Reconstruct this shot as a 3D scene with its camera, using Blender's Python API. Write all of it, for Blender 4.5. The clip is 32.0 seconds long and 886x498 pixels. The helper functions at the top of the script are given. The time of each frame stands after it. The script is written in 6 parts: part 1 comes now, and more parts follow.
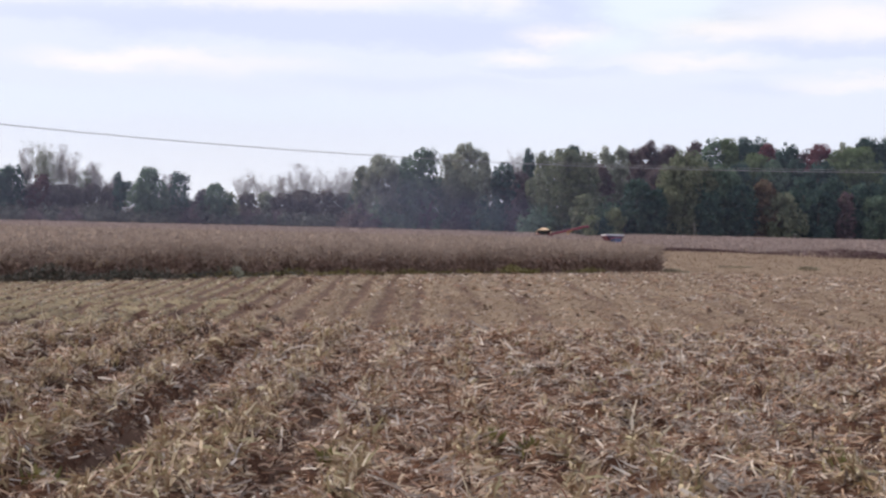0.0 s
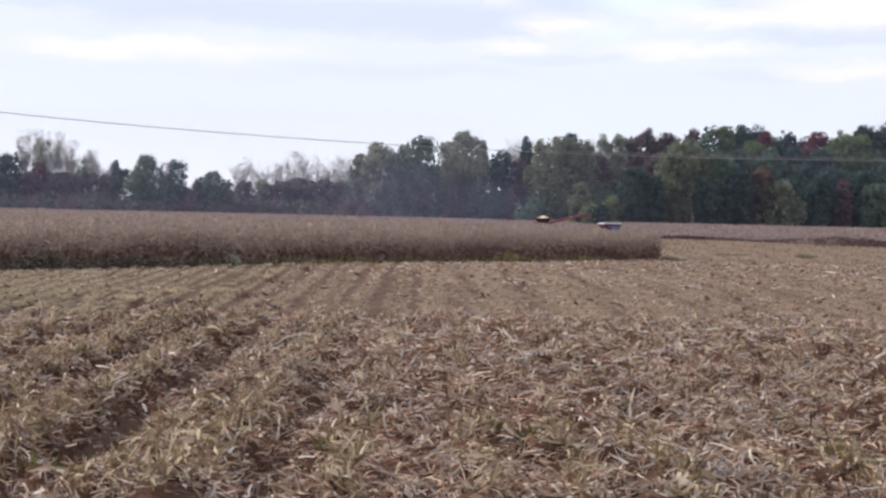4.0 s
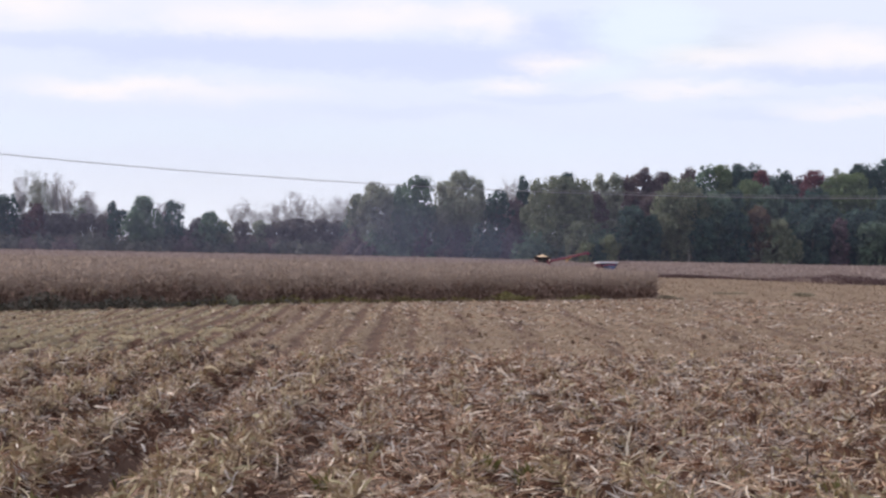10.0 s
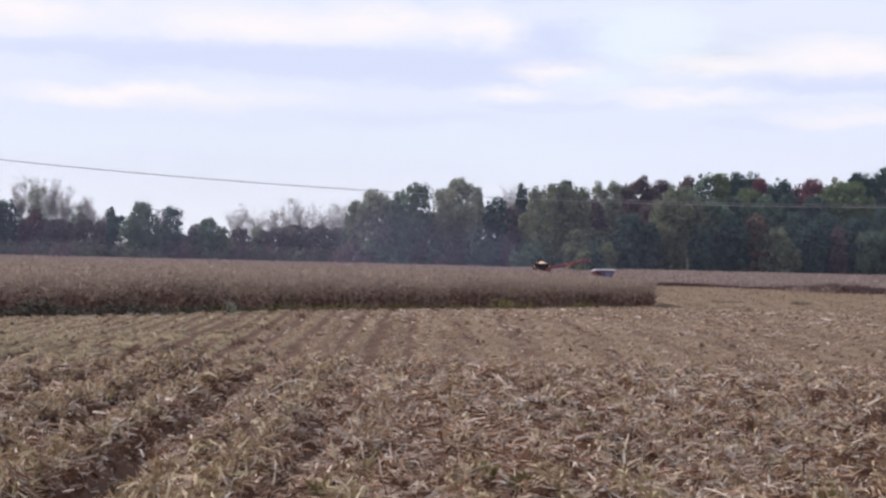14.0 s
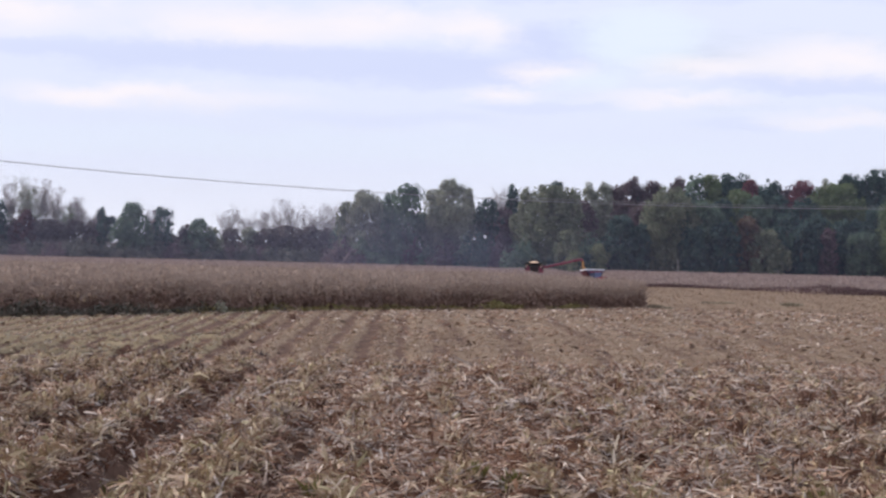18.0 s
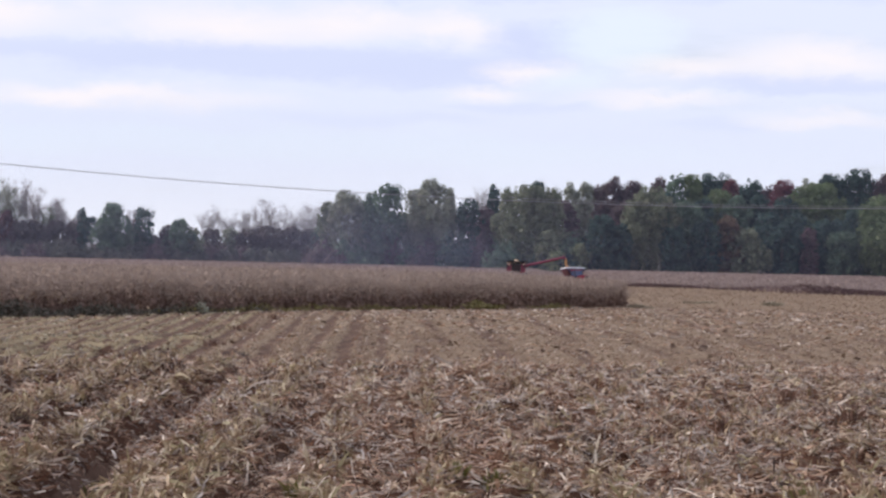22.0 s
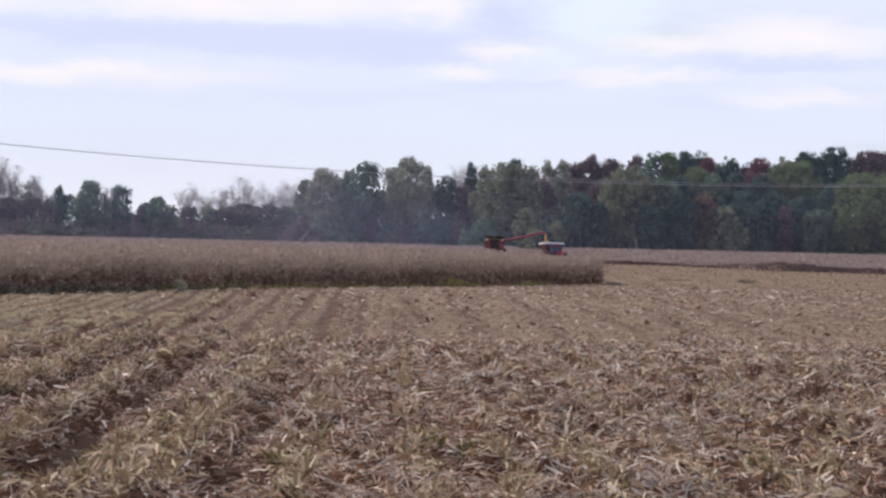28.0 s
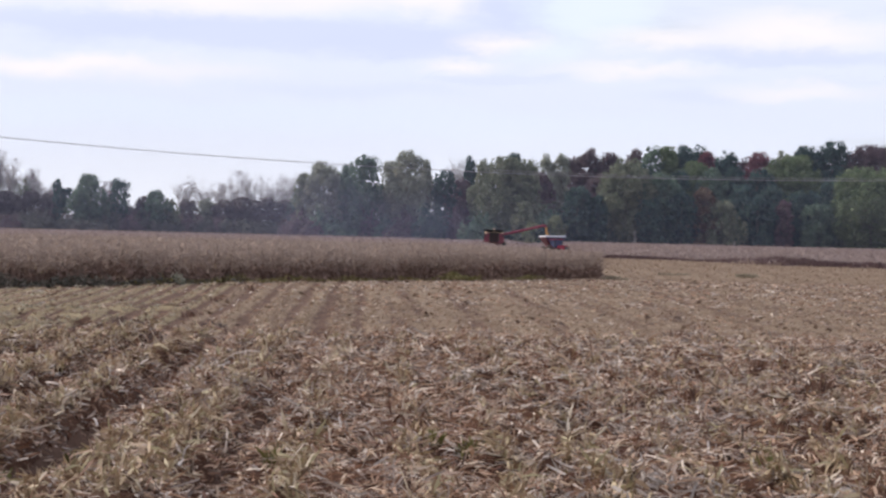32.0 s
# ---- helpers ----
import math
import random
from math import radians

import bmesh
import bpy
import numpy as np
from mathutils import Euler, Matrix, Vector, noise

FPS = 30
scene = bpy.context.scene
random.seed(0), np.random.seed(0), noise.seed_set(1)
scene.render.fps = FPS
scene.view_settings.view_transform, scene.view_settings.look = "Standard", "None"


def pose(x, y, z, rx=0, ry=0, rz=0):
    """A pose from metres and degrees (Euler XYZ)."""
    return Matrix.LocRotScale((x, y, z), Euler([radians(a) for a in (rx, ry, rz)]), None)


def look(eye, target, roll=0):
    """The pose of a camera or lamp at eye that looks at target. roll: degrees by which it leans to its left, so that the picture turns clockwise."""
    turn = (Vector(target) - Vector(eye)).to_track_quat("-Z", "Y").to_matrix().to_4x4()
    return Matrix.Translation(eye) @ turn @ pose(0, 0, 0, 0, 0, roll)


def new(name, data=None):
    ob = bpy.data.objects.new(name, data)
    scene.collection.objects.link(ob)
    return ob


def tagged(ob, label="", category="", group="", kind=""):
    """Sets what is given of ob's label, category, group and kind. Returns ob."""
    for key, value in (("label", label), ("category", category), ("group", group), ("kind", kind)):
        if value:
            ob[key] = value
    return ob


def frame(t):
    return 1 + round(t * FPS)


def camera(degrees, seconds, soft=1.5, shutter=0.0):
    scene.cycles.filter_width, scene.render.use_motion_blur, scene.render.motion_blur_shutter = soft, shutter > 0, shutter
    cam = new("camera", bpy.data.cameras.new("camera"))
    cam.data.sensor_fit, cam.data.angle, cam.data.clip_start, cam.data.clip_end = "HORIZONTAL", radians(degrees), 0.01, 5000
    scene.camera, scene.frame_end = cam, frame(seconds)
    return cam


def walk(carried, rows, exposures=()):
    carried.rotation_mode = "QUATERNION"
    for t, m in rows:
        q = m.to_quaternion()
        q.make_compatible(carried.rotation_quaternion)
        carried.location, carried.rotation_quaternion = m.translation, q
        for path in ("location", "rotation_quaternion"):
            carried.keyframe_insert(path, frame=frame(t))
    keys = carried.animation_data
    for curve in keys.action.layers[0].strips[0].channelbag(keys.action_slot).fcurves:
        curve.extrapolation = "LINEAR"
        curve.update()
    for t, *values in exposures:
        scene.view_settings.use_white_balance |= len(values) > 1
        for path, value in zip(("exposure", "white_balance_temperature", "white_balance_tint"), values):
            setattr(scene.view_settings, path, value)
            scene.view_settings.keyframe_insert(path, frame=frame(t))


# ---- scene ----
cam = camera(26.9, 32.0, soft=2.55)
walk(cam, [
    (0.0, pose(0.00, 0.102, 2.60, 89.414, -1.311, 0.143)),
    (0.5, pose(0.00, 0.130, 2.60, 89.219, -1.335, 0.159)),
    (1.0, pose(0.00, 0.152, 2.60, 89.078, -1.303, 0.162)),
    (1.5, pose(0.00, 0.159, 2.60, 89.032, -1.308, 0.139)),
    (2.0, pose(0.00, 0.150, 2.60, 89.030, -1.306, 0.114)),
    (2.5, pose(0.00, 0.154, 2.60, 89.029, -1.296, 0.087)),
    (3.0, pose(0.00, 0.133, 2.60, 89.026, -1.301, 0.076)),
    (3.5, pose(0.00, 0.143, 2.60, 89.025, -1.307, 0.075)),
    (5.5, pose(0.00, 0.095, 2.60, 89.265, -1.234, 0.028)),
    (6.0, pose(0.00, 0.081, 2.60, 89.379, -1.200, 0.013)),
    (6.5, pose(0.00, 0.050, 2.60, 89.494, -1.156, 0.003)),
    (7.0, pose(0.00, 0.052, 2.60, 89.631, -1.132, -0.012)),
    (7.5, pose(0.00, 0.060, 2.60, 89.776, -1.153, -0.013)),
    (8.0, pose(0.00, 0.052, 2.60, 89.937, -1.152, -0.014)),
    (8.5, pose(0.00, 0.055, 2.60, 90.101, -1.146, -0.016)),
    (9.0, pose(0.00, 0.035, 2.60, 90.219, -1.108, -0.021)),
    (9.5, pose(0.00, 0.032, 2.60, 90.267, -1.104, -0.021)),
    (10.0, pose(0.00, 0.024, 2.60, 90.269, -1.096, -0.024)),
    (10.5, pose(0.00, -0.004, 2.60, 90.269, -1.087, -0.033)),
    (11.0, pose(0.00, -0.026, 2.60, 90.311, -1.147, -0.042)),
    (11.5, pose(0.00, -0.006, 2.60, 90.355, -1.178, -0.052)),
    (12.0, pose(0.00, -0.023, 2.60, 90.398, -1.198, -0.055)),
    (12.5, pose(0.00, -0.025, 2.60, 90.434, -1.237, -0.062)),
    (13.0, pose(0.00, -0.021, 2.60, 90.463, -1.265, -0.071)),
    (13.5, pose(0.00, -0.048, 2.60, 90.478, -1.301, -0.074)),
    (14.0, pose(0.00, -0.048, 2.60, 90.495, -1.320, -0.076)),
    (14.5, pose(0.00, -0.035, 2.60, 90.502, -1.316, -0.078)),
    (16.5, pose(0.00, -0.079, 2.60, 90.512, -1.421, -0.115)),
    (17.0, pose(0.00, -0.082, 2.60, 90.512, -1.407, -0.197)),
    (17.5, pose(0.00, -0.108, 2.60, 90.520, -1.396, -0.280)),
    (18.0, pose(0.00, -0.105, 2.60, 90.529, -1.401, -0.360)),
    (18.5, pose(0.00, -0.093, 2.60, 90.545, -1.413, -0.428)),
    (19.0, pose(0.00, -0.120, 2.60, 90.554, -1.382, -0.506)),
    (19.5, pose(0.00, -0.118, 2.60, 90.560, -1.385, -0.583)),
    (20.0, pose(0.00, -0.079, 2.60, 90.557, -1.379, -0.653)),
    (20.5, pose(0.00, -0.098, 2.60, 90.551, -1.357, -0.729)),
    (21.0, pose(0.00, -0.092, 2.60, 90.545, -1.319, -0.803)),
    (21.5, pose(0.00, -0.110, 2.60, 90.548, -1.307, -0.869)),
    (22.0, pose(0.00, -0.106, 2.60, 90.545, -1.298, -0.939)),
    (22.5, pose(0.00, -0.170, 2.60, 90.524, -1.311, -1.040)),
    (23.0, pose(0.00, -0.386, 2.60, 90.437, -1.299, -1.216)),
    (23.5, pose(0.00, -0.586, 2.60, 90.358, -1.273, -1.383)),
    (24.0, pose(0.00, -0.743, 2.60, 90.284, -1.262, -1.514)),
    (24.5, pose(0.00, -0.854, 2.60, 90.222, -1.258, -1.591)),
    (25.0, pose(0.00, -0.934, 2.60, 90.169, -1.272, -1.619)),
    (25.5, pose(0.00, -0.973, 2.60, 90.121, -1.256, -1.629)),
    (27.5, pose(0.00, -0.977, 2.60, 89.926, -1.294, -1.629)),
    (28.0, pose(0.00, -0.963, 2.60, 89.871, -1.294, -1.629)),
    (28.5, pose(0.00, -0.943, 2.60, 89.814, -1.287, -1.624)),
    (29.0, pose(0.00, -0.870, 2.60, 89.738, -1.293, -1.610)),
    (29.5, pose(0.00, -0.805, 2.60, 89.682, -1.293, -1.603)),
    (30.0, pose(0.00, -0.743, 2.60, 89.647, -1.301, -1.586)),
    (30.5, pose(0.00, -0.690, 2.60, 89.650, -1.339, -1.589)),
    (31.0, pose(0.00, -0.636, 2.60, 89.665, -1.314, -1.604)),
    (31.5, pose(0.00, -0.558, 2.60, 89.674, -1.319, -1.637)),
    (32.0, pose(0.00, -0.490, 2.60, 89.683, -1.355, -1.672)),
], exposures=[(0, 0.06, 6520, 10), (2, 0.14, 6490, 10), (8, 0.09, 6450, 10), (10, 0.02, 6420, 11), (13, 0.01, 6450, 11), (17, -0.02, 6330, 13), (24, 0.0, 6380, 12), (28, 0.0, 6400, 12), (30, 0.04, 6450, 11), (32, 0.05, 6450, 11)])

# ---------------------------------------------------------------- light
SUN_AZ, SUN_EL = -58.0, 32.0      # degrees from the view's direction (negative: from the left) and above the horizon


def sky_world():
    w = bpy.data.worlds.new("sky")
    scene.world = w
    w.use_nodes = True
    nt = w.node_tree
    nt.nodes.clear()
    N, LK = nt.nodes.new, nt.links.new
    out, bg = N("ShaderNodeOutputWorld"), N("ShaderNodeBackground")
    LK(bg.outputs[0], out.inputs[0])
    bg.inputs[1].default_value = 1.0
    sky = N("ShaderNodeTexSky")
    sky.sky_type, sky.sun_disc = "NISHITA", False
    sky.sun_elevation, sky.sun_rotation = radians(SUN_EL), radians(SUN_AZ)
    sky.dust_density = 2.0
    dim = N("ShaderNodeMix")
    dim.data_type, dim.blend_type = "RGBA", "MULTIPLY"
    dim.inputs[0].default_value = 1.0
    dim.inputs[7].default_value = (0.10, 0.10, 0.10, 1)
    LK(sky.outputs[0], dim.inputs[6])
    co = N("ShaderNodeTexCoord")
    sep = N("ShaderNodeSeparateXYZ")
    LK(co.outputs["Generated"], sep.inputs[0])

    def math_node(op, a, b=None, clamp=False):
        m = N("ShaderNodeMath")
        m.operation, m.use_clamp = op, clamp
        for k, v in enumerate((a, b)):
            if v is None:
                continue
            if isinstance(v, (int, float)):
                m.inputs[k].default_value = v
            else:
                LK(v, m.inputs[k])
        return m.outputs[0]

    def noise_node(scale, detail, rough, stretch, shift=0.0):
        mp = N("ShaderNodeMapping")
        mp.inputs["Scale"].default_value = stretch
        mp.inputs["Location"].default_value = (shift, shift * 0.7, 0)
        LK(co.outputs["Generated"], mp.inputs[0])
        n = N("ShaderNodeTexNoise")
        n.inputs["Scale"].default_value = scale
        n.inputs["Detail"].default_value = detail
        n.inputs["Roughness"].default_value = rough
        LK(mp.outputs[0], n.inputs["Vector"])
        return n.outputs["Fac"]

    def mix(fac, a, b):
        m = N("ShaderNodeMix")
        m.data_type = "RGBA"
        LK(fac, m.inputs[0])
        for k, v in ((6, a), (7, b)):
            if isinstance(v, tuple):
                m.inputs[k].default_value = (*v, 1)
            else:
                LK(v, m.inputs[k])
        return m.outputs[2]

    def ramp(v, lo, hi):
        m = N("ShaderNodeMapRange")
        m.interpolation_type = "SMOOTHSTEP"
        m.inputs[1].default_value, m.inputs[2].default_value = lo, hi
        LK(v, m.inputs[0])
        return m.outputs[0]

    x, z = sep.outputs[0], sep.outputs[2]
    wob = math_node("SUBTRACT", noise_node(9.0, 5, 0.6, (1, 1, 5)), 0.5)
    wob2 = math_node("SUBTRACT", noise_node(22.0, 6, 0.62, (1, 1, 2.2), 3.1), 0.5)
    xs = math_node("ADD", x, math_node("MULTIPLY", wob2, 0.06))
    zs = math_node("ADD", z, math_node("ADD", math_node("MULTIPLY", wob, 0.012), math_node("MULTIPLY", wob2, 0.020)))

    def bank(cx, cz, rx, rz, soft=0.5):
        dx = math_node("DIVIDE", math_node("SUBTRACT", xs, cx), rx)
        dz = math_node("DIVIDE", math_node("SUBTRACT", zs, cz), rz)
        d = math_node("SQRT", math_node("ADD", math_node("MULTIPLY", dx, dx), math_node("MULTIPLY", dz, dz)))
        return ramp(math_node("SUBTRACT", 1.0 + soft, d), 0.0, 2 * soft)

    veil = ramp(noise_node(3.0, 6, 0.6, (1, 1, 7)), 0.05, 0.42)
    col = mix(veil, dim.outputs[2], (0.80, 0.85, 0.99))
    # pale shadowed undersides, then the bright tops of the same banks
    for cx, cz, rx, rz, k in CLOUD_SHADES:
        col = mix(math_node("MULTIPLY", bank(cx, cz, rx, rz), k), col, (0.69, 0.75, 0.97))
    for cx, cz, rx, rz, k in CLOUD_GAPS:
        col = mix(math_node("MULTIPLY", bank(cx, cz, rx, rz), k), col, (0.84, 0.93, 1.0))
    for cx, cz, rx, rz, k in CLOUD_TOPS:
        col = mix(math_node("MULTIPLY", bank(cx, cz, rx, rz * 1.15, 1.0), k), col, (1.0, 0.95, 0.965))
    # paler towards the horizon
    col = mix(math_node("MULTIPLY", ramp(z, 0.075, 0.0), 0.75), col, (0.955, 0.96, 1.0))
    LK(col, bg.inputs[0])


# banks of cloud: place (sideways and up, as slopes), half sizes, strength
CLOUD_SHADES = [(-0.056, 0.107, 0.135, 0.009, 0.85), (0.062, 0.121, 0.026, 0.010, 0.95), (0.011, 0.104, 0.050, 0.008, 0.6), (-0.178, 0.111, 0.07, 0.006, 0.6),
                (0.20, 0.100, 0.055, 0.005, 0.7), (-0.026, 0.077, 0.06, 0.004, 0.3), (0.0, 0.149, 0.30, 0.006, 0.6), (0.05, 0.085, 0.035, 0.003, 0.4), (0.16, 0.078, 0.03, 0.003, 0.35)]
CLOUD_GAPS = [(0.105, 0.122, 0.034, 0.016, 0.7), (-0.10, 0.062, 0.25, 0.008, 0.3), (0.075, 0.100, 0.02, 0.006, 0.5)]
CLOUD_TOPS = [(-0.102, 0.1255, 0.052, 0.007, 0.95), (-0.032, 0.1315, 0.032, 0.006, 0.9), (0.017, 0.1267, 0.017, 0.006, 0.9), (-0.222, 0.128, 0.032, 0.007, 0.95),
              (-0.178, 0.0875, 0.036, 0.005, 0.95), (-0.12, 0.086, 0.04, 0.004, 0.5), (0.054, 0.1045, 0.018, 0.004, 0.85), (0.032, 0.0925, 0.015, 0.003, 0.8),
              (0.215, 0.1145, 0.040, 0.007, 0.95), (0.145, 0.109, 0.030, 0.005, 0.8), (0.122, 0.091, 0.032, 0.003, 0.7), (0.215, 0.082, 0.032, 0.003, 0.6)]
sky_world()
sun = new("sun", bpy.data.lights.new("sun", "SUN"))
sun.data.energy, sun.data.angle, sun.data.color = 3.6, radians(3), (1.0, 0.93, 0.84)
sun.matrix_world = look((0, 0, 0), (-math.sin(radians(SUN_AZ)) * math.cos(radians(SUN_EL)),
                                    -math.cos(radians(SUN_AZ)) * math.cos(radians(SUN_EL)), -math.sin(radians(SUN_EL))))


# ---------------------------------------------------------------- materials
def material(name, colours, rough=0.8, metal=0.0, grain=8.0, amount=0.35, bump=0.0, vary="", coat=0.0, emit=0.0, gloss=0.5):
    """A procedural surface. colours: one colour, or several that a random number of the piece picks from."""
    m = bpy.data.materials.new(name)
    m.use_nodes = True
    nt = m.node_tree
    N, LK = nt.nodes.new, nt.links.new
    b = nt.nodes["Principled BSDF"]
    b.inputs["Roughness"].default_value, b.inputs["Metallic"].default_value = rough, metal
    b.inputs["Coat Weight"].default_value, b.inputs["Specular IOR Level"].default_value = coat, gloss
    tc = N("ShaderNodeTexCoord")
    if isinstance(colours[0], (int, float)):
        colours = [colours]
    rp = N("ShaderNodeValToRGB")
    rp.color_ramp.interpolation = "LINEAR"
    while len(rp.color_ramp.elements) < len(colours):
        rp.color_ramp.elements.new(0.5)
    for k, c in enumerate(colours):
        e = rp.color_ramp.elements[k]
        e.position, e.color = k / max(1, len(colours) - 1), (*c, 1)
    if len(colours) == 1:
        rp.color_ramp.elements[1].color = (*colours[0], 1)
    if vary == "patch":
        # tints in uneven patches a few metres wide, with a little difference from leaf to leaf
        pt, one, ad = N("ShaderNodeTexNoise"), N("ShaderNodeMapRange"), N("ShaderNodeMath")
        pt.inputs["Scale"].default_value, pt.inputs["Detail"].default_value = 0.30, 3
        LK(tc.outputs["Object"], pt.inputs["Vector"])
        one.inputs[1].default_value, one.inputs[2].default_value, one.inputs[3].default_value, one.inputs[4].default_value = 0.3, 0.7, 0.0, 0.8
        LK(pt.outputs["Fac"], one.inputs[0])
        ad.operation = "MULTIPLY_ADD"
        LK(N("ShaderNodeNewGeometry").outputs["Random Per Island"], ad.inputs[0])
        ad.inputs[1].default_value = 0.14
        LK(one.outputs[0], ad.inputs[2])
        LK(ad.outputs[0], rp.inputs[0])
    elif vary == "island":
        LK(N("ShaderNodeNewGeometry").outputs["Random Per Island"], rp.inputs[0])
    elif vary == "object":
        LK(N("ShaderNodeObjectInfo").outputs["Random"], rp.inputs[0])
    else:
        big = N("ShaderNodeTexNoise")
        big.inputs["Scale"].default_value, big.inputs["Detail"].default_value = grain * 0.12, 3
        LK(tc.outputs["Object"], big.inputs["Vector"])
        st = N("ShaderNodeMapRange")
        st.inputs[1].default_value, st.inputs[2].default_value = 0.3, 0.7
        LK(big.outputs["Fac"], st.inputs[0])
        LK(st.outputs[0], rp.inputs[0])
    nz = N("ShaderNodeTexNoise")
    nz.inputs["Scale"].default_value, nz.inputs["Detail"].default_value, nz.inputs["Roughness"].default_value = grain, 6, 0.65
    LK(tc.outputs["Object"], nz.inputs["Vector"])
    mr = N("ShaderNodeMapRange")
    mr.inputs[1].default_value, mr.inputs[2].default_value = 0.25, 0.75
    mr.inputs[3].default_value, mr.inputs[4].default_value = 1 - amount, 1 + amount * 0.6
    LK(nz.outputs["Fac"], mr.inputs[0])
    mx = N("ShaderNodeMix")
    mx.data_type, mx.blend_type = "RGBA", "MULTIPLY"
    mx.inputs[0].default_value = 1.0
    LK(rp.outputs[0], mx.inputs[6])
    LK(mr.outputs[0], mx.inputs[7])
    LK(mx.outputs[2], b.inputs["Base Color"])
    if bump:
        bp = N("ShaderNodeBump")
        bp.inputs["Strength"].default_value, bp.inputs["Distance"].default_value = 0.7, bump
        LK(nz.outputs["Fac"], bp.inputs["Height"])
        LK(bp.outputs[0], b.inputs["Normal"])
    if emit:
        LK(mx.outputs[2], b.inputs["Emission Color"])
        b.inputs["Emission Strength"].default_value = emit
    return m


def leafy(name, colours, through_light=0.35, vary="island", gloss=0.35):
    """Thin leaves: diffuse with some light passing through, one tint for each leaf."""
    m = material(name, colours, 0.65, grain=0.6, amount=0.3, vary=vary)
    nt = m.node_tree
    b, out = nt.nodes["Principled BSDF"], nt.nodes["Material Output"]
    b.inputs["Specular IOR Level"].default_value = gloss
    tr, mx = nt.nodes.new("ShaderNodeBsdfTranslucent"), nt.nodes.new("ShaderNodeMixShader")
    nt.links.new(b.inputs["Base Color"].links[0].from_socket, tr.inputs[0])
    mx.inputs[0].default_value = through_light
    nt.links.new(b.outputs[0], mx.inputs[1])
    nt.links.new(tr.outputs[0], mx.inputs[2])
    nt.links.new(mx.outputs[0], out.inputs[0])
    return m


M_SOIL = material("soil_with_chaff", [(0.047, 0.023, 0.015), (0.129, 0.067, 0.044)], 0.95, grain=14, amount=0.5, bump=0.03, gloss=0.05)
M_CHAFFY_SOIL = material("chaff_covered_soil", [(0.135, 0.087, 0.061), (0.215, 0.153, 0.106)], 0.95, grain=9, amount=0.35, bump=0.03, gloss=0.05)
M_FURROW = material("furrow_soil", [(0.075, 0.045, 0.034), (0.147, 0.090, 0.066)], 0.95, grain=7, amount=0.4, bump=0.03, gloss=0.05)
M_TAN = material("trodden_tan_soil", [(0.184, 0.129, 0.088), (0.252, 0.184, 0.130)], 0.95, grain=5, amount=0.35, bump=0.03, gloss=0.05)
M_RIDGE = material("stubble_covered_ridge", [(0.208, 0.158, 0.095), (0.290, 0.230, 0.146)], 0.95, grain=11, amount=0.4, bump=0.03, gloss=0.05)
M_LITTER = leafy("dry_leaf_litter", [(0.053, 0.026, 0.018), (0.139, 0.062, 0.039), (0.259, 0.129, 0.080), (0.344, 0.198, 0.127), (0.410, 0.255, 0.164), (0.529, 0.347, 0.239), (0.414, 0.311, 0.250), (0.950, 0.796, 0.648)], 0.12)
M_LITTER_PALE = leafy("bleached_leaf_litter", [(0.09, 0.058, 0.046), (0.25, 0.185, 0.15), (0.36, 0.285, 0.24), (0.48, 0.395, 0.335), (0.4, 0.355, 0.32), (0.82, 0.7, 0.6)], 0.15)
M_LITTER_STRAW = leafy("straw_coloured_litter", [(0.097, 0.061, 0.041), (0.261, 0.171, 0.109), (0.407, 0.290, 0.191), (0.516, 0.399, 0.275), (0.633, 0.520, 0.383)], 0.15)
M_TUFT = leafy("torn_sheath", [(0.137, 0.090, 0.062), (0.330, 0.237, 0.160), (0.466, 0.361, 0.243), (0.557, 0.451, 0.315), (0.716, 0.610, 0.474)], 0.2)
M_HUSK = leafy("pale_husk", [(0.454, 0.312, 0.207), (0.606, 0.453, 0.325), (0.757, 0.612, 0.476)], 0.2)
M_STUB = leafy("stubble_stalk", [(0.119, 0.070, 0.046), (0.284, 0.178, 0.109), (0.420, 0.293, 0.178), (0.364, 0.304, 0.164), (0.557, 0.429, 0.271)], 0.1)
M_CHAFF = leafy("trodden_chaff", [(0.202, 0.131, 0.090), (0.275, 0.190, 0.135), (0.335, 0.246, 0.180)], 0.35)
M_DARK_LEAF = leafy("rotting_leaf", [(0.092, 0.055, 0.038), (0.137, 0.083, 0.056), (0.193, 0.123, 0.083)], 0.1)
M_STUB_PALE = leafy("pale_stubble", [(0.284, 0.203, 0.133), (0.365, 0.277, 0.185), (0.416, 0.327, 0.220)], 0.1)
M_WINDROW = leafy("weathered_chaff", [(0.215, 0.180, 0.128), (0.300, 0.262, 0.190), (0.392, 0.352, 0.262)], 0.2)
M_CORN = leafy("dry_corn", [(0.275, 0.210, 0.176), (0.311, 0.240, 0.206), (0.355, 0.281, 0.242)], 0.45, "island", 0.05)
# farther corn, greyer than the near: distance haze put into the colour
M_CORN_FAR = leafy("hazed_dry_corn", [(0.270, 0.208, 0.196), (0.305, 0.240, 0.226), (0.345, 0.276, 0.260)], 0.45, "island", 0.05)
M_CROP_EDGE = leafy("hazy_shaded_crop_edge", [(0.122, 0.080, 0.090), (0.192, 0.125, 0.136), (0.255, 0.172, 0.176)], 0.2, "island", 0.05)
M_STALK_SHADED_LEAF = leafy("stalk_and_shaded_leaf", [(0.130, 0.091, 0.080), (0.218, 0.146, 0.124), (0.300, 0.204, 0.165)], 0.1, "island", 0.05)
M_WEED = leafy("weeds", [(0.120, 0.104, 0.036), (0.200, 0.168, 0.064), (0.280, 0.228, 0.100)], 0.3)
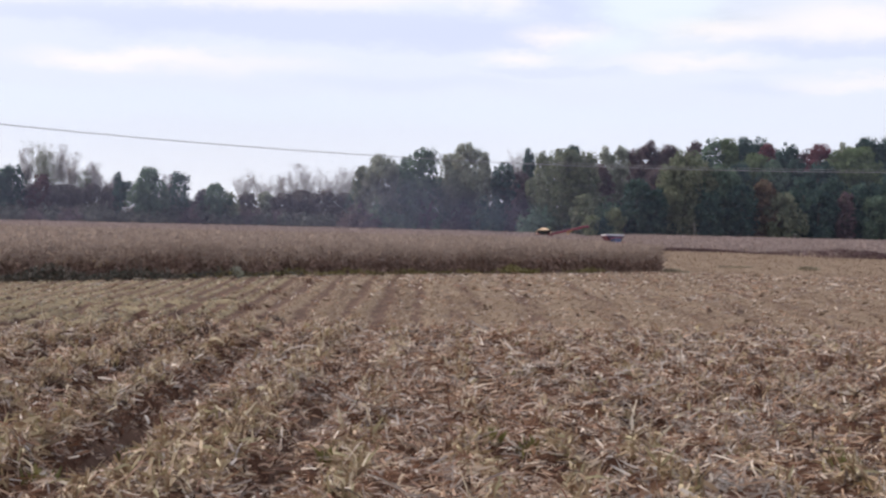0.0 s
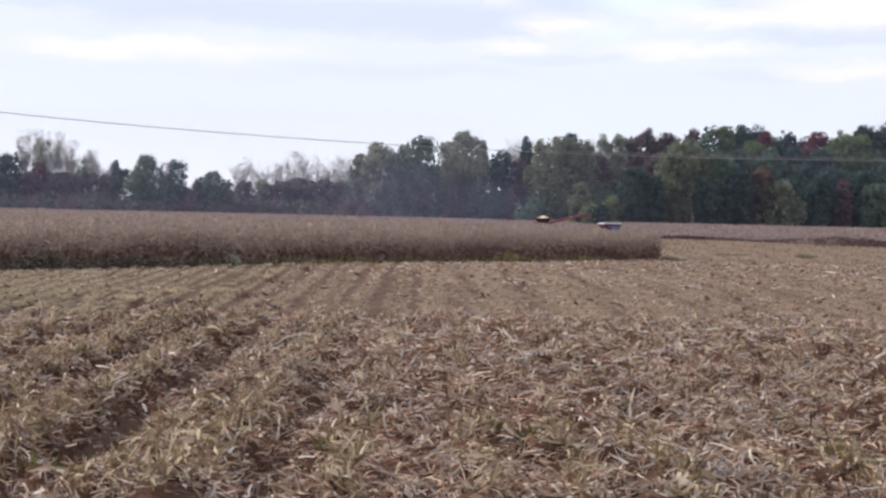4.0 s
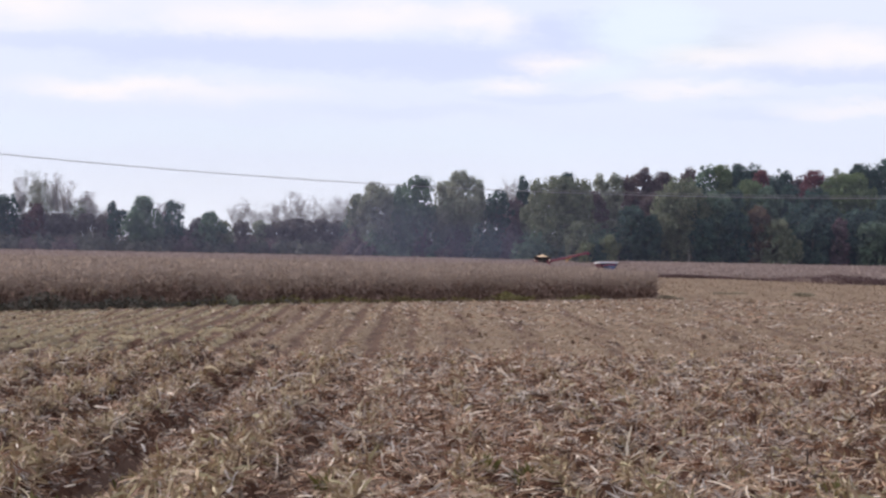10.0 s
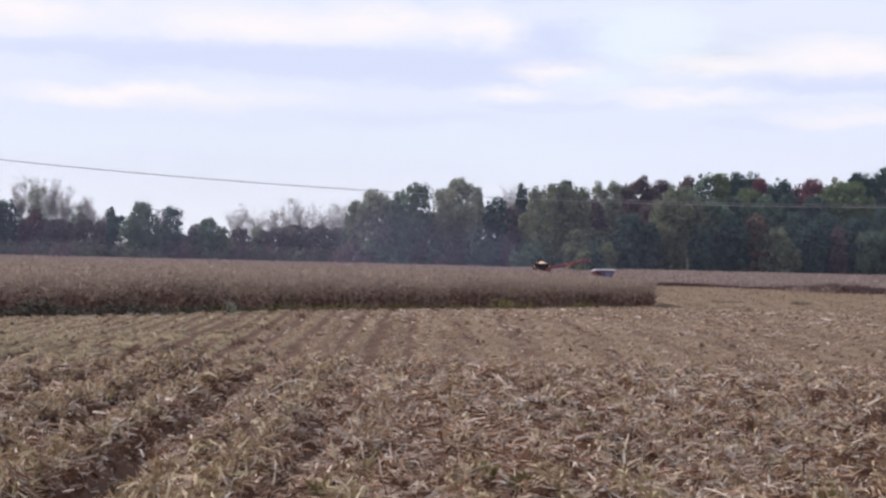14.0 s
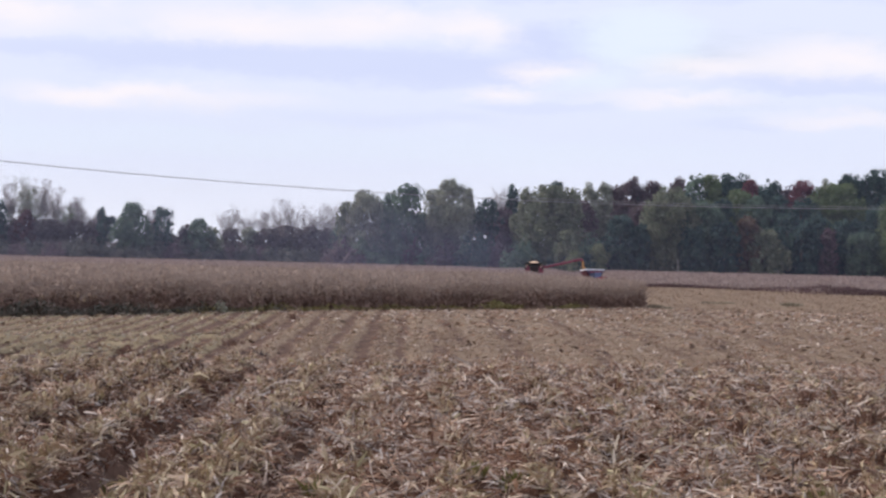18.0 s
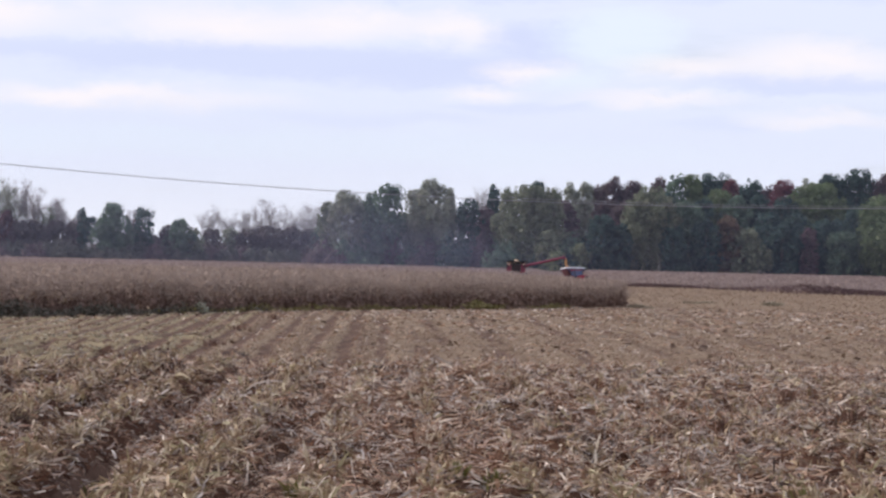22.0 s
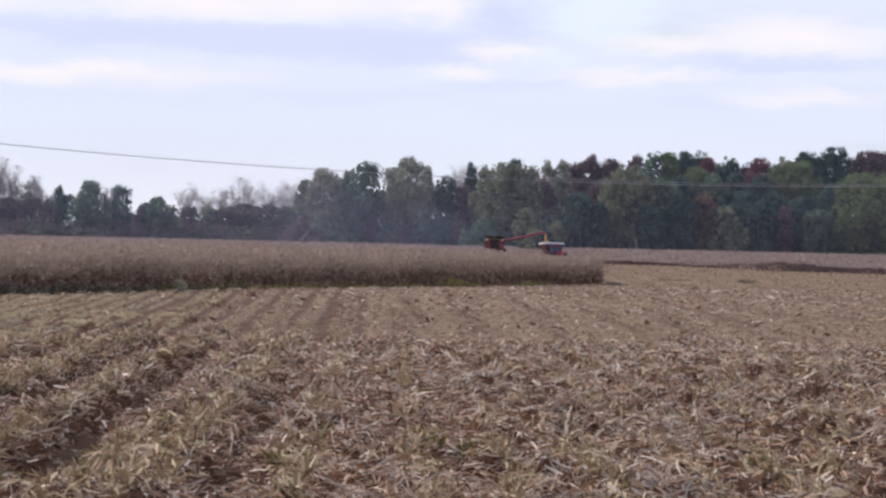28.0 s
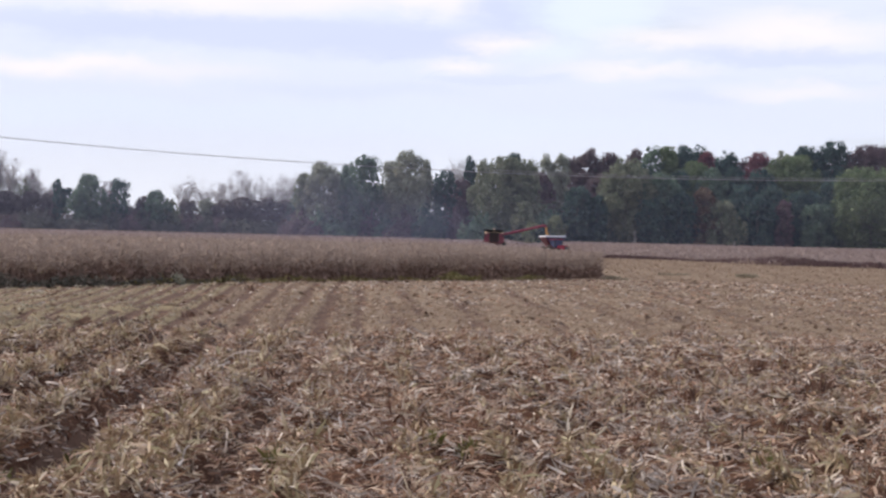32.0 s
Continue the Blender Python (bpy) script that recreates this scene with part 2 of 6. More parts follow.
M_WEED_DARK = leafy("dark_weeds", [(0.066, 0.064, 0.050), (0.110, 0.097, 0.078), (0.170, 0.135, 0.110)], 0.2)
M_BARK = material("bark", [(0.10, 0.08, 0.065), (0.17, 0.145, 0.12)], 0.95, grain=6, amount=0.5, bump=0.03)
M_PALE_WOOD = material("bleached_wood", [(0.266, 0.238, 0.203), (0.364, 0.329, 0.287)], 0.9, grain=6, amount=0.3, bump=0.01)
M_TWIG = material("bare_twig", [(0.36, 0.315, 0.285), (0.48, 0.42, 0.37)], 0.95, grain=3, amount=0.3)
# leaf tints, with some blue and lightness of distance haze mixed into the colours
LEAVES = {
    "green": leafy("leaf_green", [(0.088, 0.130, 0.100), (0.136, 0.190, 0.138), (0.186, 0.246, 0.160)], 0.35, "patch", 0.1),
    "dark": leafy("leaf_dark", [(0.041, 0.068, 0.072), (0.067, 0.108, 0.094), (0.104, 0.153, 0.112)], 0.35, "patch", 0.1),
    "olive": leafy("leaf_olive", [(0.138, 0.158, 0.108), (0.204, 0.220, 0.147), (0.262, 0.266, 0.182)], 0.35, "patch", 0.1),
    "pale": leafy("leaf_pale", [(0.195, 0.216, 0.167), (0.292, 0.304, 0.230), (0.385, 0.375, 0.300)], 0.35, "patch", 0.1),
    "red": leafy("leaf_red", [(0.128, 0.054, 0.066), (0.196, 0.072, 0.088), (0.150, 0.094, 0.088)], 0.35, "patch", 0.1),
    "rust": leafy("leaf_rust", [(0.098, 0.079, 0.060), (0.168, 0.114, 0.080), (0.140, 0.141, 0.090)], 0.35, "patch", 0.1),
    "brown": leafy("leaf_brown", [(0.092, 0.078, 0.088), (0.152, 0.103, 0.112), (0.128, 0.126, 0.108)], 0.35, "patch", 0.1),
    "yellow": leafy("leaf_yellow", [(0.091, 0.128, 0.070), (0.150, 0.190, 0.096), (0.198, 0.225, 0.131)], 0.35, "patch", 0.1),
    "lime": leafy("leaf_lime", [(0.145, 0.168, 0.102), (0.205, 0.222, 0.133), (0.262, 0.270, 0.168)], 0.35, "patch", 0.1),
    "maroon": leafy("leaf_maroon", [(0.100, 0.062, 0.066), (0.150, 0.078, 0.082), (0.118, 0.094, 0.086)], 0.35, "patch", 0.1),
    "mauve": leafy("leaf_mauve", [(0.116, 0.104, 0.106), (0.176, 0.146, 0.143), (0.156, 0.152, 0.130)], 0.35, "patch", 0.1),
    "thicket": leafy("leaf_thicket", [(0.072, 0.080, 0.072), (0.108, 0.106, 0.096), (0.138, 0.128, 0.114)], 0.35, "patch", 0.1),
    "grey": leafy("leaf_grey", [(0.285, 0.255, 0.265), (0.375, 0.340, 0.345), (0.330, 0.300, 0.285)], 0.35, "patch", 0.1),
}
M_RED = material("red_paint", (0.195, 0.014, 0.042), 0.38, grain=5, amount=0.25, coat=0.3)
# darker copy of the red: the cart's shaded side put into the colour
M_CART = material("shaded_red_paint", (0.105, 0.017, 0.040), 0.5, grain=5, amount=0.3)
M_BLACK = material("black_plastic", (0.025, 0.025, 0.028), 0.5, grain=9, amount=0.3)
M_GLASSY = material("tinted_glazing", (0.040, 0.028, 0.034), 0.25, grain=2, amount=0.2)
# the blue base puts the sky's reflection into the tractor's panes
M_PALE_GLASS = material("sky_reflecting_glazing", (0.11, 0.13, 0.23), 0.12, metal=0.5, grain=2, amount=0.2)
M_TYRE = material("tyre_rubber", (0.03, 0.028, 0.026), 0.85, grain=12, amount=0.4)
M_RIM = material("pale_rim", (0.55, 0.55, 0.52), 0.5, grain=6, amount=0.2)
M_WHITE = material("white_tarp", (0.82, 0.83, 0.85), 0.55, grain=4, amount=0.1)
M_GRAIN = material("corn_grain", [(0.50, 0.26, 0.09), (0.66, 0.40, 0.15)], 0.7, grain=30, amount=0.4, bump=0.02)
# paler copy of the grain: sunlight on the heap put into its colour
M_GRAIN_PALE = material("sunlit_corn_grain", [(0.66, 0.42, 0.24), (0.80, 0.58, 0.38)], 0.7, grain=30, amount=0.25, bump=0.02)
M_NAVY = material("dark_blue_shade", (0.025, 0.028, 0.075), 0.45, grain=5, amount=0.25)
M_STEEL = material("galvanised_steel", (0.45, 0.46, 0.47), 0.45, metal=0.7, grain=5, amount=0.25)
M_LAMP = material("lit_lamp", (1.0, 0.80, 0.62), 0.3, grain=4, amount=0.05, emit=0.8)
M_CABLE = material("weathered_cable", (0.27, 0.26, 0.27), 0.6, grain=3, amount=0.2)


# ---------------------------------------------------------------- mesh helpers
def mesh_of(name, verts, faces, mat):
    """A mesh from arrays: verts (n, 3) and faces (m, 3 or 4)."""
    me = bpy.data.meshes.new(name)
    v, f = np.asarray(verts, dtype=np.float32), np.asarray(faces, dtype=np.int32)
    me.vertices.add(len(v))
    me.vertices.foreach_set("co", v.ravel())
    me.loops.add(f.size)
    me.loops.foreach_set("vertex_index", f.ravel())
    me.polygons.add(len(f))
    me.polygons.foreach_set("loop_start", np.arange(0, f.size, f.shape[1], dtype=np.int32))
    me.update(calc_edges=True)
    me.materials.append(mat)
    return me


def part(name, bm, mat, parent, label=""):
    me = bpy.data.meshes.new(name)
    bm.to_mesh(me)
    bm.free()
    me.materials.append(mat)
    ob = new(name, me)
    ob.parent = parent
    if label:
        tagged(ob, label)
    return ob


def thing(name, label, category, m=None, group="", kind=""):
    ob = new(name)
    if m is not None:
        ob.matrix_world = m
    return tagged(ob, label, category, group, kind)


def box(bm, x0, x1, y0, y1, z0, z1, bevel=0.03, taper=None):
    """A bevelled box; taper: (dx, dy) by which its foot is drawn in."""
    r = bmesh.ops.create_cube(bm, size=1)
    vs = r["verts"]
    for v in vs:
        low = v.co.z < 0
        v.co = Vector(((x0 + x1) / 2 + v.co.x * (x1 - x0), (y0 + y1) / 2 + v.co.y * (y1 - y0), z0 if low else z1))
        if taper and low:
            v.co.x += math.copysign(taper[0], (x0 + x1) / 2 - v.co.x)
            v.co.y += math.copysign(taper[1], (y0 + y1) / 2 - v.co.y)
    if bevel:
        es = {e for v in vs for e in v.link_edges}
        bmesh.ops.bevel(bm, geom=list(es), offset=bevel, segments=2, affect="EDGES")
    return bm


def tube(bm, a, b, ra, rb, n=10):
    a, b = Vector(a), Vector(b)
    m = Matrix.Translation((a + b) / 2) @ (b - a).to_track_quat("Z", "Y").to_matrix().to_4x4()
    bmesh.ops.create_cone(bm, cap_ends=True, segments=n, radius1=ra, radius2=rb, depth=(b - a).length, matrix=m)
    return bm


def strips(rng, centre, yaw, pitch, length, width, bend, twist, seg=2, sweep=None):
    """Many bent strips of seg quads each. All arguments are arrays; sweep: how far they curve sideways. Returns verts and faces."""
    n = len(length)
    c, s = np.cos(yaw), np.sin(yaw)
    cp, sp = np.cos(pitch), np.sin(pitch)
    along = np.stack([c * cp, s * cp, sp], 1)
    side0 = np.stack([-s, c, np.zeros(n)], 1)
    up = np.cross(along, side0)
    side = side0 * np.cos(twist)[:, None] + up * np.sin(twist)[:, None]
    nrm = np.cross(along, side)
    k = 2 * (seg + 1)
    v = np.empty((n, k, 3))
    for q in range(seg + 1):
        t = q / seg - 0.5
        wk = 0.7 + 0.6 * (t + 0.5) if t <= 0 else 1.0 - 1.3 * t
        p = centre + along * (t * length)[:, None] + nrm * ((0.25 - t * t) * bend * length)[:, None]
        if sweep is not None:
            p = p + side * ((t * t - 0.08) * sweep * length)[:, None]
        v[:, 2 * q] = p - side * (width * wk / 2)[:, None]
        v[:, 2 * q + 1] = p + side * (width * wk / 2)[:, None]
    return v.reshape(-1, 3), strip_faces(n, seg)


def strip_faces(n, seg):
    base = (np.arange(n) * 2 * (seg + 1))[:, None]
    return np.concatenate([base + np.array([[0, 1, 3, 2]]) + 2 * q for q in range(seg)], 1).reshape(-1, 4)


def leaf_quads(rng, p, low, high, aspect=0.667, lie=1.0):
    """One tilted quad for each point of p, of a size between low and high. lie: how steeply they stand, 1 for any way."""
    n = len(p)
    a = rng.normal(0, 1, (n, 3)) * np.array([1, 1, lie])
    a /= np.linalg.norm(a, axis=1)[:, None]
    c = np.cross(a, rng.normal(0, 1, (n, 3)) * np.array([lie, lie, 1]))
    c /= np.linalg.norm(c, axis=1)[:, None]
    s, w = rng.uniform(low, high, n)[:, None] / 2, rng.uniform(low, high, n)[:, None] * aspect / 2
    v = np.stack([p - a * s, p + c * w, p + a * s, p - c * w], 1)
    return v.reshape(-1, 3), (np.arange(n) * 4)[:, None] + np.array([[0, 1, 2, 3]])


def joined(blocks):
    vs, fs, k = [], [], 0
    for v, f in blocks:
        vs.append(v)
        fs.append(f + k)
        k += len(v)
    return np.concatenate(vs), np.concatenate(fs)


# ---------------------------------------------------------------- ground
# heights along four lines that run away from the viewer, at x = 0, 18, 29 and 46 m
FAR_Y = [0, 134, 240, 300, 318, 332, 343, 360, 380, 420, 470, 520, 5000]
LINES = [(0, [0, 0, 0.05, 0.15, 0.18, 0.2, 0.22, 0.26, 0.3, 0.5, 0.75, 1.0, 1.0]),
         (18, [0, 0, 0.08, 0.32, 0.42, 0.28, -0.35, -0.95, -0.9, 0.2, 0.8, 1.0, 1.0]),
         (29, [0, 0, 0, 0, 0, -0.35, -1.0, -1.6, -1.65, 0.0, 0.8, 1.0, 1.0]),
         (46, [0, 0, 0, 0.12, 0.35, 0.55, 0.70, 0.95, 1.2, 1.55, 1.72, 1.2, 1.0])]


def ground_z(x, y):
    x, y = np.asarray(x, dtype=float), np.asarray(y, dtype=float)
    hs = [sum(np.interp(y + d, FAR_Y, h) for d in (-6, -3, 0, 3, 6)) / 5 for _, h in LINES]
    xs = [a for a, _ in LINES]
    z = np.where(x <= xs[0], hs[0], hs[-1])
    for k in range(3):
        t = np.clip((x - xs[k]) / (xs[k + 1] - xs[k]), 0, 1)
        t = t * t * (3 - 2 * t)
        z = np.where((x > xs[k]) & (x <= xs[k + 1]), hs[k] * (1 - t) + hs[k + 1] * t, z)
    return z


# furrows between the planting rows: place across the rows, half width, depth; those of the near strip, then those of the field behind it
NEAR_FURROWS = [(-1.72, 0.18, 0.5), (-3.80, 0.28, 1.1), (-5.35, 0.25, 1.0), (-7.10, 0.25, 0.9), (-8.90, 0.22, 0.8), (-10.7, 0.22, 0.7), (-12.6, 0.22, 0.7), (-2.75, 0.12, 0.5), (-4.65, 0.12, 0.5), (-6.25, 0.12, 0.5)]
FIELD_FURROWS = [(-0.75, 0.17, 0.75), (-1.82, 0.22, 1.0), (-2.78, 0.19, 1.0), (-4.05, 0.20, 0.9), (-4.98, 0.20, 0.9), (-5.82, 0.19, 0.9),
                 (0.3, 0.2, 0.35), (1.25, 0.22, 0.3), (2.7, 0.30, 0.5), (3.9, 0.25, 0.3), (5.2, 0.3, 0.35), (6.7, 0.3, 0.3), (8.1, 0.3, 0.35), (9.6, 0.3, 0.3), (11.3, 0.3, 0.35), (13.2, 0.3, 0.3)]
ROW = 0.745                       # distance of the planting rows of the field's far corner
FIELD_FURROWS += [(-7.38, 0.27, 1.0)] + [(-6.59 - ROW * k, 0.16, 1.0) for k in range(22)]
NEAR_ROWS = [(-2.35, 0.9), (-3.05, 0.35), (-4.50, 1.0), (-5.95, 1.0), (-6.5, 0.4), (-7.75, 0.9), (-8.3, 0.4), (-9.55, 0.9), (-11.4, 0.8), (-0.95, 0.35), (0.35, 0.35), (1.3, 0.3), (2.2, 0.4), (3.2, 0.3), (4.1, 0.4), (5.1, 0.3), (6.0, 0.4), (7.0, 0.3), (8.0, 0.4), (9.0, 0.3)]
FIELD_ROWS = [(-0.25, 0.4), (-1.28, 0.6), (-2.30, 0.6), (-3.35, 0.6), (-4.50, 0.6), (-5.40, 0.7), (1.9, 0.2), (4.5, 0.2)] + [(-6.22 - ROW * k, 1.0) for k in range(22)]


def across(x, y):
    """Place across the planting rows, which fan out a little behind the near strip."""
    x, y = np.asarray(x, dtype=float), np.asarray(y, dtype=float)
    k = np.clip(y - 45, 0, None) / 200
    wob = 0.05 * np.sin(y * 0.23) + 0.035 * np.sin(y * 0.71 + x * 0.6) + 0.02 * np.sin(y * 1.9 + x)
    return (x + wob + 1.5 * k) / (1 + k)


def from_across(u, y):
    """The x at which a row at u lies at distance y."""
    k = np.clip(y - 45, 0, None) / 200
    return u * (1 + k) - 1.5 * k - 0.05 * np.sin(y * 0.23)


def near_share(x, y):
    """1 in the near strip strewn with coarse residue, 0 in the smoother field behind it."""
    x, y = np.asarray(x, dtype=float), np.asarray(y, dtype=float)
    line = 46.5 - 0.80 * np.clip(-x - 3, 0, 8) + 0.25 * np.clip(x - 3, 0, 9) + 1.2 * np.sin(x * 0.9) + 0.8 * np.sin(x * 2.3 + 1)
    t = np.clip((line - y + 2.2 * clods(x * 0.8, y * 0.5)) / np.where(x < -5, 5.0, 9.0) + 0.5, 0, 1)
    return t * t * (3 - 2 * t)


def combed(u, spots, side=0.0):
    s = np.zeros(np.shape(u))
    for c, w, d in spots:
        s = np.maximum(s, d * np.exp(-((u - c - side) / w) ** 2))
    return s


def furrow(x, y):
    """How deep in a furrow a place lies, 0 to 1."""
    x, y = np.asarray(x, dtype=float), np.asarray(y, dtype=float)
    u, n = across(x, y), near_share(x, y)
    broken = np.clip(0.80 + 0.35 * np.sin(y * 0.55 + u * 2.9 + 1.4 * np.sin(y * 0.21 + u)) + 0.25 * np.sin(y * 1.6 - u * 3.7), 0.25, 1.0)
    far = np.clip((125 - y) / 45, 0.0, 1) * np.clip(1 + (u + 9) * 0.10, 0.6, 1) * np.where(u < -6.2, np.clip(broken + 0.18, 0, 1), np.clip(broken + 0.2, 0, 1))
    return n * np.clip(combed(u, NEAR_FURROWS) * np.clip(broken * 1.3 - 0.15 + 0.35 * clods(x * 1.3, y * 0.9), 0, 1.2), 0, 1) + (1 - n) * combed(u, FIELD_FURROWS) * far


def ridge(x, y):
    """How high on a ridge of stubble a place lies, 0 to 1."""
    x, y = np.asarray(x, dtype=float), np.asarray(y, dtype=float)
    u, n = across(x, y), near_share(x, y)
    return n * combed(u, [(c, 0.28, d) for c, d in NEAR_ROWS]) + (1 - n) * combed(u, [(c, 0.17, d) for c, d in FIELD_ROWS]) * np.clip((140 - y) / 40, 0, 1)


def lumps(x, y):
    x, y = np.asarray(x, dtype=float), np.asarray(y, dtype=float)
    return (np.sin(x * 3.1 + 1.3 * np.sin(y * 1.7)) * np.sin(y * 1.3 + np.sin(x * 1.9)) + 0.7 * np.sin(x * 7.3 + y * 1.1) * np.sin(y * 2.9 - x)
            + 0.6 * np.sin(x * 1.1 + 2 * np.sin(y * 0.31)))


def clods(x, y):
    """Uneven clumps and hollows of the trodden soil, about -1 to 1."""
    x, y = np.asarray(x, dtype=float), np.asarray(y, dtype=float)
    u, v = x + 0.35 * np.sin(y * 2.1 + x * 0.7), y + 0.4 * np.sin(x * 1.7 - y * 0.6)
    return (np.sin(u * 6.1 + 1.5 * np.sin(v * 1.9)) * np.sin(v * 4.3 + 1.2 * np.sin(u * 2.3)) + 0.6 * np.sin(u * 11.3 + v * 2.7) * np.sin(v * 7.9 - u * 3.1)
            + 0.95 * np.sin(u * 2.3 + 2 * np.sin(v * 0.6)) * np.sin(v * 1.3)) / 1.7


def far_rows(x, y):
    """Where the close-set crisp rows of the field's far corner lie."""
    return np.clip((np.asarray(y) - 45) / 5, 0, 1) * np.clip((-5.2 - across(x, y)) / 1.5, 0, 1)


def berm(x, y):
    """A low windrow of chaff: along one row, then bending across the others."""
    x, y = np.asarray(x, dtype=float), np.asarray(y, dtype=float)
    along = 0.5 * np.exp(-((x + 9.45 - 0.012 * (y - 48) + 0.08 * np.sin(y * 0.8)) / 0.26) ** 2) * np.clip((y - 39) / 3, 0, 1) * np.clip((60 - y) / 3, 0, 1)
    cross = np.exp(-((y - 57.7 - 0.58 * (x + 13.7) + 0.4 * np.sin(x * 1.7)) / 0.8) ** 2) * np.clip((x + 17) / 2, 0, 1) * np.clip((-6.0 - x) / 1.0, 0, 1) * (0.8 + 0.25 * np.sin(x * 4.1))
    return np.maximum(along, cross)


def pocket(x, y):
    """Deep broken stretches of the furrows before that windrow, 0 to 1."""
    x, y = np.asarray(x, dtype=float), np.asarray(y, dtype=float)
    zone = np.clip((y - 42.5) / 3, 0, 1) * np.clip((56.5 + 0.45 * (x + 10) - y) / 3, 0, 1) * np.clip((-5.9 - x) / 0.8, 0, 1) * np.clip((x + 15) / 2, 0, 1)
    u = across(x, y)
    return zone * combed(u, [(-6.75 - 0.83 * k, 0.21, 1.0) for k in range(10)]) * np.clip(0.55 + 0.9 * np.sin(y * 0.62 + u * 2.1 + 1.3 * np.sin(u * 1.7)), 0, 1)


def relief(x, y):
    x, y = np.asarray(x, dtype=float), np.asarray(y, dtype=float)
    n, f, r = near_share(x, y), furrow(x, y), ridge(x, y)
    rows = n * (0.24 * r * (0.8 + 0.3 * np.sin(y * 1.9 + x)) - 0.33 * f) + (1 - n) * (0.06 * r - 0.08 * f) * (np.clip(1 + (across(x, y) + 3.5) * 0.2, 0.38, 1) + 1.5 * np.exp(-((y - 51) / 6) ** 2) * np.clip(-5.5 - x, 0, 1))
    trash = n * ((0.12 + 0.05 * np.clip(x, 0, 1)) * clods(x, y) + 0.05 * lumps(x, y) + 0.08) * (1 - 0.5 * f)
    smooth = (1 - n) * 0.018 * (lumps(x * 0.9, y * 0.7) + clods(x, y)) * np.clip((85 - y) / 35, 0.3, 1)
    return (rows * (1 - 0.8 * berm(x, y)) + 0.13 * berm(x, y) - 0.32 * pocket(x, y) + trash + smooth) * np.clip((220 - y) / 60, 0, 1)


def build_ground():
    xs = np.unique(np.concatenate([np.arange(-24, -12, 0.16), np.arange(-12, 5, 0.12), np.arange(5, 16.01, 0.2), np.linspace(16, 80, 60), np.linspace(-80, -22, 50),
                                   np.geomspace(80, 4000, 20), -np.geomspace(80, 4000, 20)]))
    ys = np.unique(np.concatenate([-np.geomspace(4, 3000, 14), np.linspace(-4, 14, 10), np.arange(14, 34, 0.16), np.arange(34, 54, 0.24), np.arange(54, 140, 0.6),
                                   np.arange(140, 540, 5), np.geomspace(540, 4800, 20)]))
    gx, gy = np.meshgrid(xs, ys)
    gz = ground_z(gx, gy) + relief(gx, gy)
    n, m = len(ys), len(xs)
    i = np.arange(n * m).reshape(n, m)
    f = np.stack([i[:-1, :-1], i[:-1, 1:], i[1:, 1:], i[1:, :-1]], -1).reshape(-1, 4)
    ob = new("ground", mesh_of("ground", np.stack([gx, gy, gz], -1).reshape(-1, 3), f, M_SOIL))
    ob.data.polygons.foreach_set("use_smooth", np.ones(len(f), dtype=bool))
    # farther off the soil is strewn with chaff
    ob.data.materials.append(M_CHAFFY_SOIL)
    cx, cy = (gx[:-1, :-1]).ravel(), (gy[:-1, :-1]).ravel()
    cx, cy = cx + 0.06, cy + 0.1
    f, r, n = furrow(cx, cy), ridge(cx, cy), near_share(cx, cy)
    which = np.where(n > 0.5, 0, 4)
    u = across(cx, cy)
    patch = np.sin(u * 2.9 + 1.3 * np.sin(cy * 0.06)) + 0.8 * np.sin(u * 7.1 + 2 * np.sin(cy * 0.09)) + 0.7 * clods(cx * 0.3 + 9, cy * 0.1)
    which = np.where((n <= 0.5) & (patch > 0.2), 1, which)
    which = np.where((n <= 0.5) & (patch > 1.55) & (cy < 120), 2, which)
    corner = far_rows(cx, cy) > 0.4
    which = np.where(corner & (r > 0.25), 3, np.where(corner & (which == 4), 1, which))
    which = np.where(f > np.where(n > 0.5, 0.38, 0.33), 2, which)
    which = np.where((berm(cx, cy) > 0.35) & (n < 0.5), 3, which)
    # pockets of bare soil, the darkest tone, which also paints in furrow shade
    which = np.where(pocket(cx, cy) > 0.35, 0, which)
    for m in (M_FURROW, M_RIDGE, M_TAN):
        ob.data.materials.append(m)
    ob.data.polygons.foreach_set("material_index", which.astype(np.int32))
    return tagged(ob, "brown soil of a harvested corn field with chaff", "field", kind="structure")


GROUND = build_ground()


# ---------------------------------------------------------------- where the crop stands
EDGE_X = [-140, -60, -30, -19.8, -14.6, -8.8, 0.6, 8.1, 15.6]
EDGE_Y = [6, 37, 64, 77, 85, 98.5, 112, 121, 132.5]
FAR_X, FAR_EDGE = [33.2, 38, 43, 45.3, 47.3, 49.4, 50.8, 53, 60, 90, 200], [306, 297, 293, 286, 278, 266, 252, 247.5, 246.5, 205, 50]
FAR_TALL = [0.58, 0.62, 0.50, 0.36, 0.28, 0.70, 1.15, 1.38, 0.84, 0.8, 0.8]     # height of the ragged edge of that farther crop


def in_crop(x, y):
    near_side = np.interp(x, EDGE_X, EDGE_Y)
    right = np.where(y < 313, 15.5 + (y - 134) * 0.006, 14.6)
    block = (y > near_side) & (x < right) & (y < 475)
    far = (x > 33.2 + 0.03 * (y - 306)) & (y > np.interp(x, FAR_X, FAR_EDGE)) & (y < 478)
    back = (y > 402) & (y < 475)
    return block | far | back


def scatter(rng, n, y0, y1, spread=0.30):
    """n random places in the wedge before the viewer, evenly over the ground."""
    y = np.sqrt(rng.uniform(y0 * y0, y1 * y1, n))
    return rng.uniform(-spread, spread, n) * y, y


